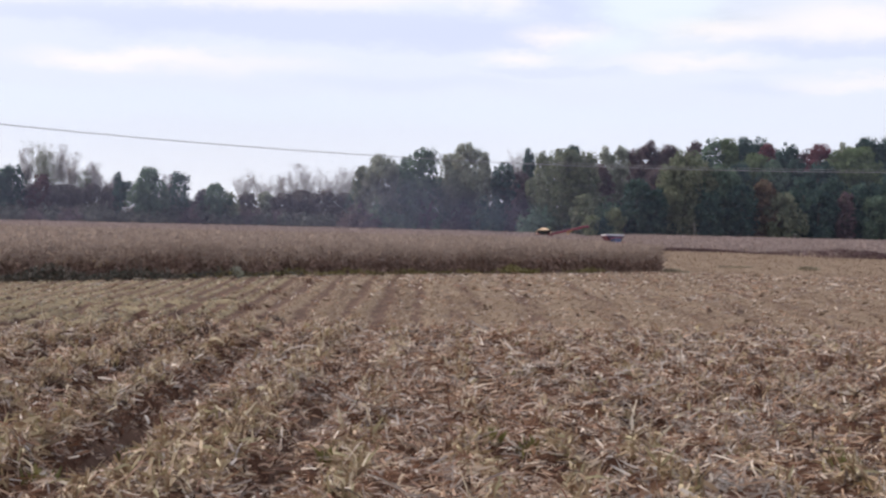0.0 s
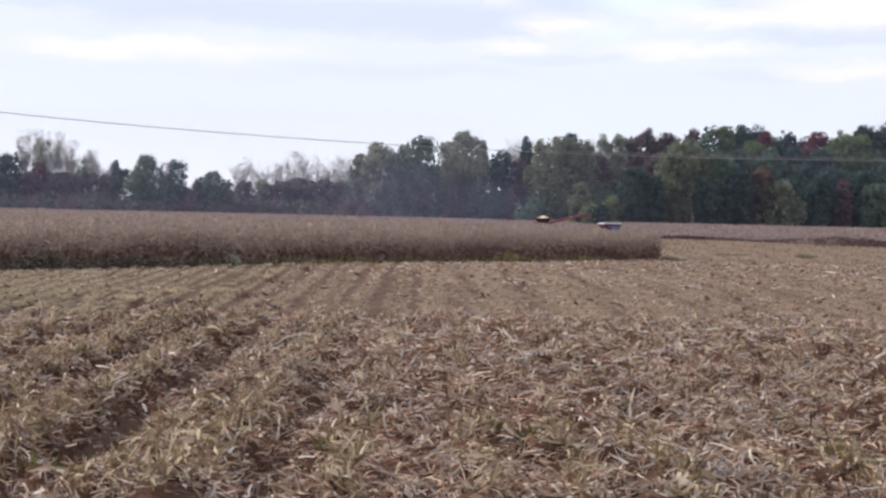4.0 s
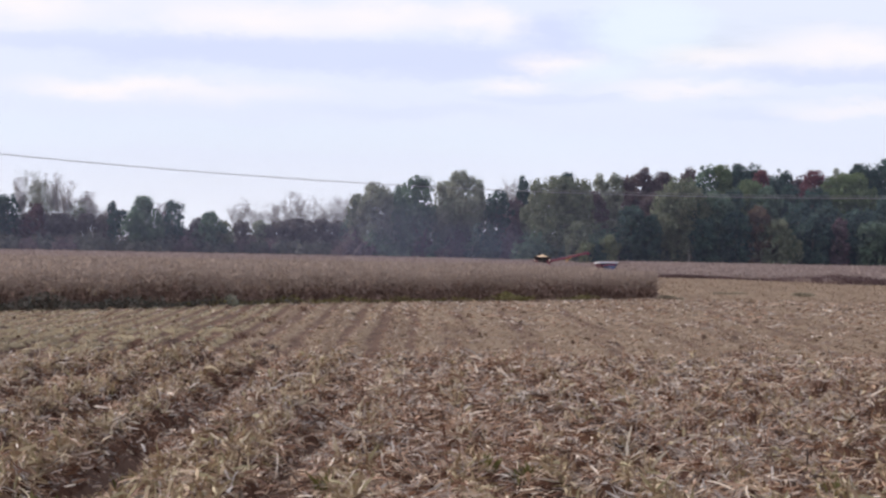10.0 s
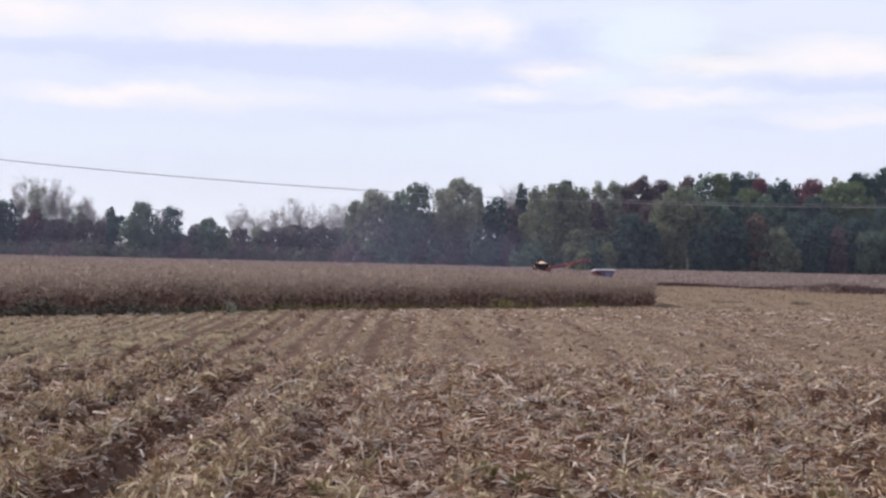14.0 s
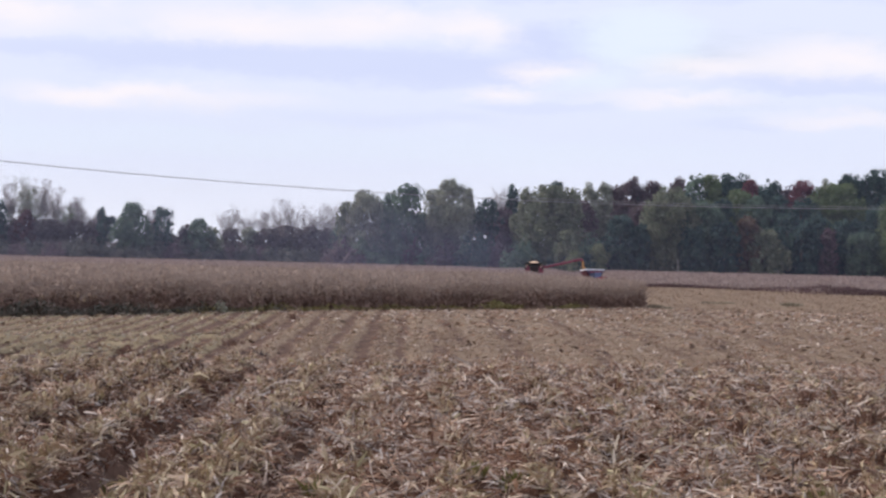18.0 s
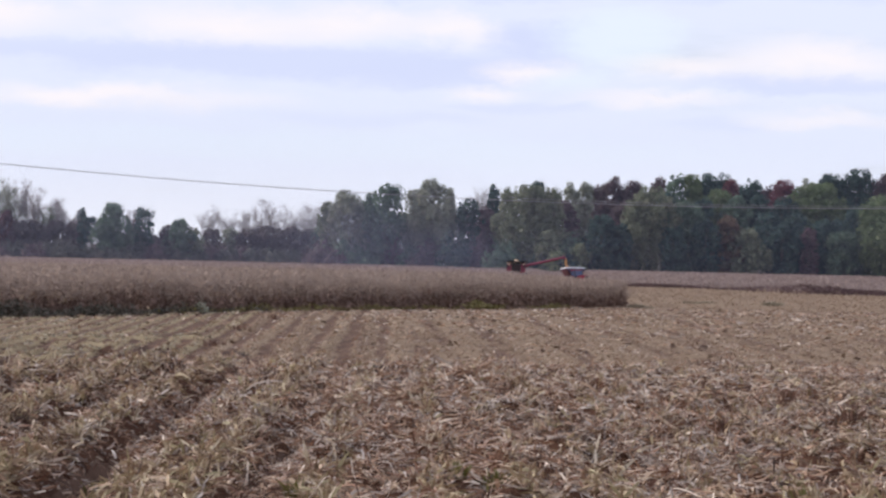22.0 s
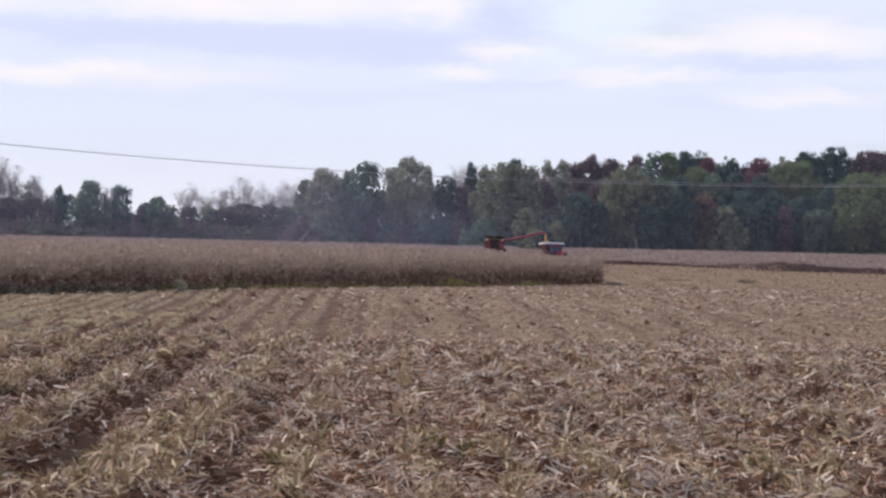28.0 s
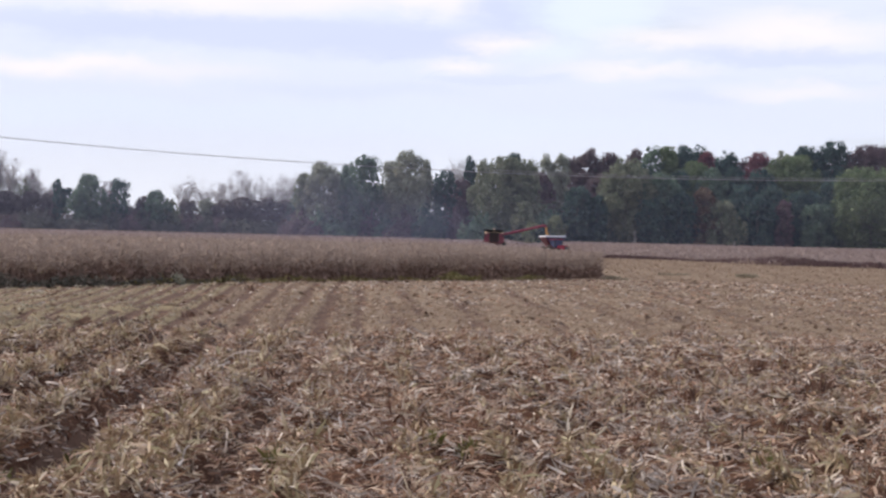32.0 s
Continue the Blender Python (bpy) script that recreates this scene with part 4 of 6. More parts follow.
tuft(6.95, 28.9, 0.30, 0.5, M_DEAD, "dark dead weed among the stubble", blades=60)
tuft(5.0, 28.6, 0.26, 0.6, M_DEAD, "dark dead weed among the stubble")
tuft(7.3, 27.4, 0.30, 0.6, M_SPROUT, "yellow-green sprout in the stubble", blades=40)
tuft(1.0, 20.3, 0.26, 0.5, M_SPROUT, "yellow-green sprout in the stubble", blades=36)
tuft(2.1, 20.4, 0.28, 0.5, M_SPROUT, "yellow-green sprout in the stubble", blades=40)
tuft(7.4, 33.0, 0.36, 0.7, M_DEAD, "dark dead weed among the stubble")
tuft(6.9, 33.6, 0.30, 0.5, M_DEAD, "dark dead weed among the stubble")
tuft(-2.2, 25.2, 0.20, 0.6, M_DEAD, "dark dead weed among the stubble")
tuft(-6.3, 27.0, 0.20, 0.4, M_SPROUT, "small green sprout in the stubble", blades=30)
tuft(-1.15, 19.6, 0.30, 0.4, M_SPROUT, "yellow-green sprout in the stubble", blades=40)
tuft(0.55, 20.6, 0.26, 0.35, M_SPROUT, "yellow-green sprout in the stubble", blades=30)
tuft(1.95, 19.2, 0.26, 0.35, M_SPROUT, "yellow-green sprout in the stubble", blades=30)
tuft(4.1, 18.9, 0.24, 0.4, M_SPROUT, "green sprout in the stubble", blades=36)
tuft(-3.4, 20.4, 0.24, 0.4, M_SPROUT, "green sprout in the stubble", blades=30)
tuft(-3.9, 17.9, 0.26, 0.5, M_SPROUT, "green sprout in the stubble", blades=36)


def weed_mound(x, y, height, width, label):
    """A rounded leafy weed: stems and small leaves on a dome."""
    rng = np.random.default_rng(5)
    w = thing("leafy_weed", label, "weed", pose(x, y, float(ground_z(x, y) + relief(x, y)) - 0.02))
    bm = bmesh.new()
    for k in range(9):
        a = k * 0.7
        tube(bm, (0, 0, 0), (math.cos(a) * width * 0.3, math.sin(a) * width * 0.3, height * 0.7), 0.014, 0.006, 5)
    part("root_stem", bm, M_STUB, w)
    d = rng.normal(0, 1, (520, 3))
    d[:, 2] = np.abs(d[:, 2])
    d /= np.linalg.norm(d, axis=1)[:, None]
    p = d * rng.uniform(0.6, 1.0, (520, 1)) * np.array([width / 2, width / 2, height]) * (1 + 0.12 * np.sin(d[:, :1] * 7) * np.cos(d[:, 1:2] * 6))
    v, f = leaf_quads(rng, p + np.array([0, 0, 0.03]), 0.05, 0.13, 0.5)
    ob = new("foliage", mesh_of("foliage", v, f, M_SAGE))
    ob.parent = w


weed_mound(-10.6, 93.2, 0.64, 0.90, "rounded grey-green weed at the foot of the corn")


# ---------------------------------------------------------------- trees
def facing_leaves(rng, p, normal, low, high):
    """One leaf clump for each point of p, its flat side roughly towards normal."""
    n = len(p)
    nn = normal + rng.normal(0, 0.34, (n, 3))
    nn /= np.linalg.norm(nn, axis=1)[:, None]
    a = np.cross(nn, rng.normal(0, 1, (n, 3)))
    a /= np.linalg.norm(a, axis=1)[:, None]
    c = np.cross(nn, a)
    s, w = rng.uniform(low, high, n)[:, None] / 2, rng.uniform(low, high, n)[:, None] * 0.35
    v = np.stack([p - a * s, p + c * w, p + a * s, p - c * w], 1)
    return v.reshape(-1, 3), (np.arange(n) * 4)[:, None] + np.array([[0, 1, 2, 3]])


def tree(x, y, height, width, leaf="green", fill=1.0, shape="round", label="", seed=0):
    """A tree: tapered trunk and limbs, and a crown of many small leaf clumps on uneven boughs with gaps between."""
    rng = np.random.default_rng(seed * 7 + 3)
    z0 = float(ground_z(x, y))
    height -= max(0.0, z0 - 0.85)
    t = thing("tree", label, "tree", pose(x, y, z0 - 0.1))
    bm = bmesh.new()
    top = Vector((rng.normal(0, 0.3), rng.normal(0, 0.3), height * 0.86))
    tube(bm, (0, 0, -0.4), top * 0.55, height * 0.014 + 0.06, height * 0.009 + 0.03, 7)
    tube(bm, top * 0.54, top, height * 0.009 + 0.03, 0.05, 6)
    low = {"tall": 0.06, "round": 0.03, "flat": 0.45}[shape]
    belly = {"tall": 0.50, "round": 0.42, "flat": 0.72}[shape]

    def half_width(u):
        up = np.clip((u - belly) / (1 - belly), 0, 1)
        crest = np.sqrt(np.clip(1 - up ** (1.7 if shape == "round" else 2.2), 0, 1))
        return np.where(u > belly, crest, 0.70 + 0.30 * u / belly)
    f1, f2, f3 = rng.uniform(0, 6.28, 3)

    def bumps(a, u):
        return 1 + 0.13 * np.sin(2 * a + f1 + u * 3) + 0.12 * np.sin(3 * a + f2 - u * 9) + 0.10 * np.sin(5 * a + f3 + u * 17)
    # the boughs: uneven lobes on a bumpy envelope, one of them at the very top
    n_l = int((16 + width * height / 3.6) * (0.75 if shape == "flat" else 1))
    u, a = low + (0.97 - low) * rng.random(n_l) ** 0.8, rng.uniform(0, 6.28, n_l)
    rad = np.clip(rng.gamma(6.0, 0.165, n_l), 0.45, 1.8) * (0.72 + 0.075 * width) * (1.15 - 0.45 * u)
    rad = np.minimum(rad, width * 0.27)
    r = np.clip(half_width(u) * bumps(a, u) * width * 0.5 - rad * 0.65, 0, None)
    z = np.minimum(u * height, height - rad * (1.15 if shape == "tall" else 0.95))
    centre = np.stack([r * np.cos(a), r * np.sin(a), np.maximum(z, rad * 0.8)], 1)
    tall = 1.2 if shape == "tall" else (0.55 if shape == "flat" else 1.0)
    blocks = []
    for k in range(n_l):
        per = int(fill * (12 + 23 * rad[k] ** 2))
        d = rng.normal(0, 1, (per, 3))
        d /= np.linalg.norm(d, axis=1)[:, None]
        shell = d * np.array([1, 1, tall]) * rad[k] * (rng.uniform(0.35, 1.0, per) ** 0.45)[:, None] * (1 + 0.18 * np.sin(d[:, :1] * 5 + k) * np.sin(d[:, 2:] * 4))
        p = centre[k] + shell
        p[:, 2] = np.clip(p[:, 2], 0.25, height)
        blocks.append(facing_leaves(rng, p, d, 0.36, 0.90))
        # a spray of single twigs that breaks the outline
        q = centre[k] + d[: per // 8] * np.array([1, 1, tall]) * rad[k] * rng.uniform(0.95, 1.22, (len(d[: per // 8]), 1))
        blocks.append(leaf_quads(rng, q[q[:, 2] > 0.3], 0.20, 0.48))
    for k in range(0, n_l, max(1, n_l // 12)):
        base = top * float(np.clip(centre[k][2] / height - 0.25, 0.1, 0.8))
        tube(bm, base, Vector(centre[k]), height * 0.005 + 0.03, 0.02, 5)
    part("trunk", bm, M_BARK, t)
    # shaded leaves inside the crown
    n_c = int(fill * 3.6 * width * height)
    u, a = low + (0.92 - low) * rng.random(n_c), rng.uniform(0, 6.28, n_c)
    r = half_width(u) * bumps(a, u) * width * 0.41 * np.sqrt(rng.random(n_c))
    blocks.append(leaf_quads(rng, np.stack([r * np.cos(a), r * np.sin(a), u * height], 1), 0.9, 1.8))
    v, f = joined(blocks)
    ob = new("crown", mesh_of("crown", v, f, LEAVES[leaf]))
    ob.parent = t
    return t


def bare_tree(x, y, height, width, seed=0, leaf_share=0.25, leaf="grey", label=""):
    """A nearly leafless tree: trunk, forking limbs and a haze of fine twigs."""
    rng = np.random.default_rng(seed + int(abs(x) * 17 + y))
    t = thing("bare_tree", label or "nearly leafless grey tree at the field's far side", "tree", pose(x, y, float(ground_z(x, y)) - 0.1))
    bm = bmesh.new()
    tube(bm, (0, 0, -0.4), (0.1, 0, height * 0.4), height * 0.015 + 0.06, height * 0.010, 7)
    part("trunk", bm, M_BARK, t)
    blocks, ends = [], []
    segs = []
    for k in range(11):
        a = k * 2.4 + rng.uniform(-0.5, 0.5)
        b = np.array([0.1, 0, height * rng.uniform(0.18, 0.4)])
        e = np.array([math.cos(a) * width * rng.uniform(0.15, 0.45), math.sin(a) * width * 0.3, height * rng.uniform(0.6, 0.95)])
        segs.append((b, e, 0.09))
        for q in range(9):
            s = rng.uniform(0.35, 1.0)
            b2 = b + (e - b) * s
            e2 = b2 + np.array([rng.normal(0, width * 0.12), rng.normal(0, width * 0.1), rng.uniform(0.04, 0.16) * height])
            segs.append((b2, e2, 0.05))
            for w in range(7):
                b3 = b2 + (e2 - b2) * rng.uniform(0.2, 1)
                segs.append((b3, b3 + np.array([rng.normal(0, width * 0.06), rng.normal(0, width * 0.05), rng.uniform(0.0, 0.09) * height]), 0.028))
    segs = [(b, np.array([e[0], e[1], min(e[2], height)]), w) for b, e, w in segs]
    b = np.array([s[0] for s in segs])
    e = np.array([s[1] for s in segs])
    w = np.array([s[2] for s in segs])
    d = e - b
    ln = np.linalg.norm(d, axis=1)
    yaw, pit = np.arctan2(d[:, 1], d[:, 0]), np.arcsin(d[:, 2] / ln)
    for q in (0.0, 1.57):
        blocks.append(strips(rng, (b + e) / 2, yaw, pit, ln, w, np.zeros(len(w)), np.full(len(w), q)))
    v, f = joined(blocks)
    ob = new("branchwork", mesh_of("branchwork", v, f, M_TWIG))
    ob.parent = t
    n = int(7000 * leaf_share)
    k = rng.integers(0, len(e), n)
    p = e[k] - (e[k] - b[k]) * rng.random((n, 1)) + rng.normal(0, 0.45, (n, 3))
    p[:, 2] = np.clip(p[:, 2], 0.4, height)
    v, f = leaf_quads(rng, p, 0.18, 0.46)
    ob = new("crown", mesh_of("crown", v, f, LEAVES[leaf]))
    ob.parent = t
    return t


def bush(x, y, height, width, leaf="dark", seed=0):
    rng = np.random.default_rng(seed + int(abs(x) * 13 + y))
    t = thing("bush", "dense dark undergrowth bush below the trees", "bush", pose(x, y, float(ground_z(x, y)) - 0.1), "undergrowth of the wood's edge")
    bm = bmesh.new()
    for k in range(5):
        a = k * 1.26
        tube(bm, (0, 0, -0.2), (math.cos(a) * width * 0.25, math.sin(a) * width * 0.25, height * 0.7), 0.05, 0.02, 5)
    part("stems", bm, M_BARK, t)
    n = int(11 * width * height)
    a, r = rng.uniform(0, 6.28, n), np.sqrt(rng.random(n)) * width * 0.55
    top = height * (1 - 0.45 * (r / (width * 0.55)) ** 2) * (0.85 + 0.15 * np.sin(a * 3 + seed) + 0.1 * np.sin(a * 7 + r * 2))
    p = np.stack([r * np.cos(a), r * np.sin(a), np.clip(top * rng.random(n) ** 0.8, 0.3, None)], 1)
    v, f = facing_leaves(rng, p, np.stack([np.cos(a), np.sin(a), np.full(n, 0.6)], 1), 0.6, 1.2)
    ob = new("foliage", mesh_of("foliage", v, f, LEAVES[leaf]))
    ob.parent = t



tree(-137.0, 580, 19.5, 9.9, "dark", 1.0, "tall", "dark green tree at the field's far edge", 0)
tree(-144.9, 585, 19.2, 11.6, "green", 1.0, "tall", "leafy green tree at the field's far edge", 1)
bare_tree(-129.3, 588, 26.8, 9.5, 2, 0.65, "pale")
bare_tree(-127.4, 586, 23.5, 8.2, 3, 0.3, "yellow")
bare_tree(-134.6, 590, 24.6, 5.4, 4, 0.5, "grey")
bare_tree(-123.2, 588, 26.0, 7.4, 5, 0.55, "grey")
bare_tree(-120.4, 592, 23.9, 6.2, 6, 0.45, "grey")
tree(-128.1, 582, 16.6, 9.6, "maroon", 0.7, "round", "low tree with dull maroon autumn leaves", 7)
tree(-121.4, 584, 13.8, 9.6, "mauve", 1.0, "round", "mauve-brown tree half out of leaf", 8)
bare_tree(-116.2, 590, 17.4, 7.0, 9, 0.4, "yellow")
bare_tree(-114.6, 592, 20.8, 5.0, 10, 0.35, "brown")
bare_tree(-110.5, 590, 17.9, 9.5, 11, 0.7, "grey")
bare_tree(-107.2, 594, 16.7, 6.3, 12, 0.7, "brown")
tree(-102.8, 576, 18.2, 3.2, "dark", 0.8, "tall", "dark green tree at the field's far edge", 13)
tree(-100.4, 574, 15.4, 5.7, "dark", 0.7, "flat", "dark green tree at the field's far edge", 14)
tree(-92.2, 570, 19.3, 11.3, "green", 1.0, "round", "leafy green tree at the field's far edge", 15)
tree(-94.9, 572, 16.3, 4.9, "green", 1.0, "round", "leafy green tree at the field's far edge", 16)
tree(-83.5, 575, 18.6, 7.6, "dark", 0.75, "tall", "dark green tree at the field's far edge", 17)
bare_tree(-89.4, 590, 17.3, 6.2, 18, 0.7, "brown")
tree(-71.6, 570, 15.0, 9.4, "green", 1.0, "round", "leafy green tree at the field's far edge", 19)
tree(-76.1, 572, 13.1, 5.7, "mauve", 1.0, "round", "mauve-brown tree half out of leaf", 20)
tree(-67.4, 572, 12.4, 6.4, "olive", 0.8, "round", "olive-green rounded tree at the field's edge", 21)
bare_tree(-66.4, 598, 18.1, 8.4, 22, 0.22, "grey")
bare_tree(-60.8, 598, 19.7, 9.2, 23, 0.22, "grey")
bare_tree(-54.7, 598, 19.1, 9.2, 24, 0.22, "grey")
bare_tree(-49.1, 598, 21.7, 9.7, 25, 0.22, "grey")
bare_tree(-44.9, 598, 22.0, 9.2, 26, 0.22, "grey")
bare_tree(-40.0, 598, 20.3, 8.4, 27, 0.22, "grey")
bare_tree(-35.8, 598, 21.1, 8.8, 28, 0.22, "grey")
bare_tree(-32.0, 598, 22.1, 8.4, 29, 0.22, "grey")
tree(-63.7, 586, 12.4, 8.9, "mauve", 1.0, "round", "mauve-brown tree half out of leaf", 30)
tree(-57.8, 586, 12.9, 7.7, "pale", 1.0, "round", "pale green tall tree at the field's edge", 31)
tree(-52.1, 586, 12.7, 11.6, "mauve", 1.0, "round", "mauve-brown tree half out of leaf", 32)
tree(-46.7, 586, 13.7, 11.6, "mauve", 1.0, "round", "mauve-brown tree half out of leaf", 33)
tree(-39.6, 586, 13.7, 11.6, "mauve", 1.0, "round", "mauve-brown tree half out of leaf", 34)
tree(-33.1, 586, 13.1, 9.7, "mauve", 1.0, "round", "mauve-brown tree half out of leaf", 35)
tree(-30.3, 586, 13.5, 5.8, "pale", 1.0, "round", "pale green tall tree at the field's edge", 36)
tree(-136.5, 584, 12.9, 9.6, "mauve", 1.0, "round", "mauve-brown tree half out of leaf", 37)
tree(-130.7, 584, 13.7, 10.0, "mauve", 1.0, "round", "mauve-brown tree half out of leaf", 38)
tree(-124.2, 584, 13.5, 9.6, "mauve", 1.0, "round", "mauve-brown tree half out of leaf", 39)
tree(-118.2, 584, 13.7, 8.9, "mauve", 1.0, "round", "mauve-brown tree half out of leaf", 40)
tree(-112.5, 584, 14.0, 9.6, "mauve", 1.0, "round", "mauve-brown tree half out of leaf", 41)
tree(-106.8, 584, 13.5, 8.5, "mauve", 1.0, "round", "mauve-brown tree half out of leaf", 42)
tree(-87.5, 584, 12.6, 7.7, "mauve", 1.0, "round", "mauve-brown tree half out of leaf", 43)
tree(-81.8, 584, 9.8, 6.5, "mauve", 1.0, "round", "mauve-brown tree half out of leaf", 44)
tree(-75.0, 584, 10.3, 9.6, "green", 1.0, "round", "leafy green tree at the field's far edge", 45)
tree(-24.4, 524, 20.6, 5.8, "olive", 1.0, "tall", "olive-green rounded tree at the field's edge", 46)
tree(-18.9, 520, 23.0, 10.7, "pale", 1.0, "tall", "pale green tall tree at the field's edge", 47)
tree(-14.9, 530, 20.1, 5.9, "brown", 1.0, "tall", "tree with brownish autumn leaves", 48)
tree(-12.3, 526, 22.7, 6.6, "green", 1.0, "tall", "leafy green tree at the field's far edge", 49)
tree(-7.4, 515, 24.9, 10.3, "green", 1.0, "tall", "leafy green tree at the field's far edge", 50)
tree(0.5, 522, 23.7, 8.9, "pale", 1.0, "tall", "pale green tall tree at the field's edge", 51)
tree(4.8, 510, 26.2, 10.2, "pale", 1.0, "tall", "pale green tall tree at the field's edge", 52)
tree(10.1, 524, 24.4, 5.0, "pale", 1.0, "tall", "pale green tall tree at the field's edge", 53)
tree(2.9, 530, 20.5, 11.7, "olive", 1.0, "tall", "olive-green rounded tree at the field's edge", 54)
tree(15.5, 520, 21.5, 7.7, "dark", 1.0, "tall", "dark green tree at the field's far edge", 55)
bare_tree(20.4, 548, 25.7, 7.7, 56, 0.45, "grey")
tree(23.6, 546, 26.8, 5.6, "dark", 1.0, "tall", "dark green tree at the field's far edge", 57)
tree(21.1, 522, 19.3, 7.7, "brown", 1.0, "tall", "tree with brownish autumn leaves", 58)
tree(26.1, 512, 24.6, 8.3, "olive", 1.0, "tall", "olive-green rounded tree at the field's edge", 59)
tree(31.2, 506, 24.9, 11.9, "olive", 1.0, "tall", "olive-green rounded tree at the field's edge", 60)
tree(37.4, 508, 24.7, 8.6, "olive", 1.0, "tall", "olive-green rounded tree at the field's edge", 61)
tree(36.2, 542, 27.6, 8.8, "dark", 1.0, "tall", "dark green tree at the field's far edge", 62)
tree(44.9, 528, 27.0, 7.0, "pale", 1.0, "tall", "pale green tall tree at the field's edge", 63)
tree(49.0, 530, 27.2, 5.9, "pale", 1.0, "tall", "pale green tall tree at the field's edge", 64)
tree(42.5, 520, 21.3, 8.4, "brown", 1.0, "tall", "tree with brownish autumn leaves", 65)
tree(38.0, 488, 6.8, 5.2, "lime", 1.0, "round", "small yellow-green tree before the wood", 66)
tree(43.7, 489, 8.8, 5.8, "lime", 1.0, "round", "small yellow-green tree before the wood", 67)
tree(36.0, 494, 12.4, 7.3, "olive", 1.0, "round", "olive-green rounded tree at the field's edge", 68)
tree(40.5, 489, 6.0, 7.2, "dark", 1.0, "round", "dark green tree at the field's far edge", 69)
tree(53.8, 536, 26.7, 8.4, "brown", 1.0, "tall", "tree with brownish autumn leaves", 70)
tree(56.7, 530, 29.3, 10.8, "brown", 1.0, "round", "tree with brownish autumn leaves", 71)
tree(63.1, 532, 28.6, 9.3, "brown", 1.0, "round", "tree with brownish autumn leaves", 72)
tree(61.1, 545, 26.0, 10.1, "dark", 1.0, "round", "dark green tree at the field's far edge", 73)
tree(50.1, 493, 16.9, 10.9, "dark", 1.0, "round", "dark green tree at the field's far edge", 74)
tree(54.6, 492, 14.6, 9.1, "dark", 1.0, "round", "dark green tree at the field's far edge", 75)
tree(57.8, 515, 21.2, 10.5, "brown", 1.0, "round", "tree with brownish autumn leaves", 76)
tree(63.7, 496, 24.9, 13.9, "olive", 1.0, "tall", "olive-green rounded tree at the field's edge", 77)
tree(60.4, 498, 20.9, 7.4, "olive", 1.0, "tall", "olive-green rounded tree at the field's edge", 78)
tree(71.3, 540, 29.8, 7.0, "brown", 1.0, "tall", "tree with brownish autumn leaves", 79)
tree(74.5, 528, 30.1, 8.3, "green", 1.0, "tall", "leafy green tree at the field's far edge", 80)
tree(79.7, 530, 30.1, 11.2, "yellow", 1.0, "round", "yellow-green tree at the field's far edge", 81)
tree(85.1, 534, 30.8, 12.3, "dark", 1.0, "round", "dark green tree at the field's far edge", 82)
tree(90.4, 536, 31.3, 10.9, "dark", 1.0, "round", "dark green tree at the field's far edge", 83)
tree(89.5, 521, 28.6, 8.2, "red", 0.9, "round", "tree with dark red autumn leaves", 84)
tree(84.9, 516, 25.3, 14.3, "yellow", 1.0, "round", "yellow-green tree at the field's far edge", 85)
tree(94.2, 526, 27.2, 10.7, "dark", 1.0, "round", "dark green tree at the field's far edge", 86)
tree(97.8, 532, 30.1, 7.4, "dark", 1.0, "tall", "dark green tree at the field's far edge", 87)
tree(101.7, 530, 27.9, 8.3, "brown", 1.0, "tall", "tree with brownish autumn leaves", 88)
tree(104.6, 522, 28.7, 12.0, "red", 0.9, "round", "tree with dark red autumn leaves", 89)
tree(114.6, 536, 30.4, 7.9, "pale", 1.0, "tall", "pale green tall tree at the field's edge", 90)
tree(112.9, 516, 27.8, 20.0, "yellow", 1.0, "round", "yellow-green tree at the field's far edge", 91)
tree(121.9, 538, 32.0, 13.9, "dark", 1.0, "round", "dark green tree at the field's far edge", 92)
tree(129.0, 536, 33.2, 15.8, "dark", 1.0, "round", "dark green tree at the field's far edge", 93)
tree(139.6, 534, 32.1, 19.7, "brown", 1.0, "round", "tree with brownish autumn leaves", 94)
tree(73.6, 497, 21.2, 10.3, "green", 1.0, "tall", "leafy green tree at the field's far edge", 95)
tree(69.3, 491, 14.0, 9.1, "dark", 1.0, "round", "dark green tree at the field's far edge", 96)
tree(77.8, 492, 15.9, 9.1, "dark", 1.0, "round", "dark green tree at the field's far edge", 97)
tree(84.0, 493, 17.4, 8.7, "rust", 1.0, "round", "tree with rusty orange autumn leaves", 98)
tree(88.5, 491, 14.1, 12.0, "olive", 1.0, "round", "olive-green rounded tree at the field's edge", 99)
tree(95.4, 498, 18.7, 9.9, "dark", 1.0, "tall", "dark green tree at the field's far edge", 100)
tree(98.3, 492, 15.3, 10.9, "dark", 1.0, "round", "dark green tree at the field's far edge", 101)
tree(103.8, 500, 18.6, 8.5, "dark", 1.0, "tall", "dark green tree at the field's far edge", 102)
tree(105.3, 491, 14.5, 6.2, "brown", 0.9, "round", "tree with brownish autumn leaves", 103)
tree(111.0, 496, 17.4, 9.9, "dark", 1.0, "tall", "dark green tree at the field's far edge", 104)
tree(114.6, 491, 13.6, 10.9, "green", 1.0, "round", "leafy green tree at the field's far edge", 105)
tree(121.7, 500, 20.8, 12.9, "dark", 1.0, "tall", "dark green tree at the field's far edge", 106)
tree(127.4, 487, 23.8, 20.1, "yellow", 1.0, "tall", "yellow-green tree at the field's far edge", 107)
tree(137.7, 492, 23.9, 16.3, "green", 1.0, "tall", "leafy green tree at the field's far edge", 108)
tree(154.8, 530, 30.7, 22.0, "dark", 1.0, "round", "dark green tree at the field's far edge", 109)
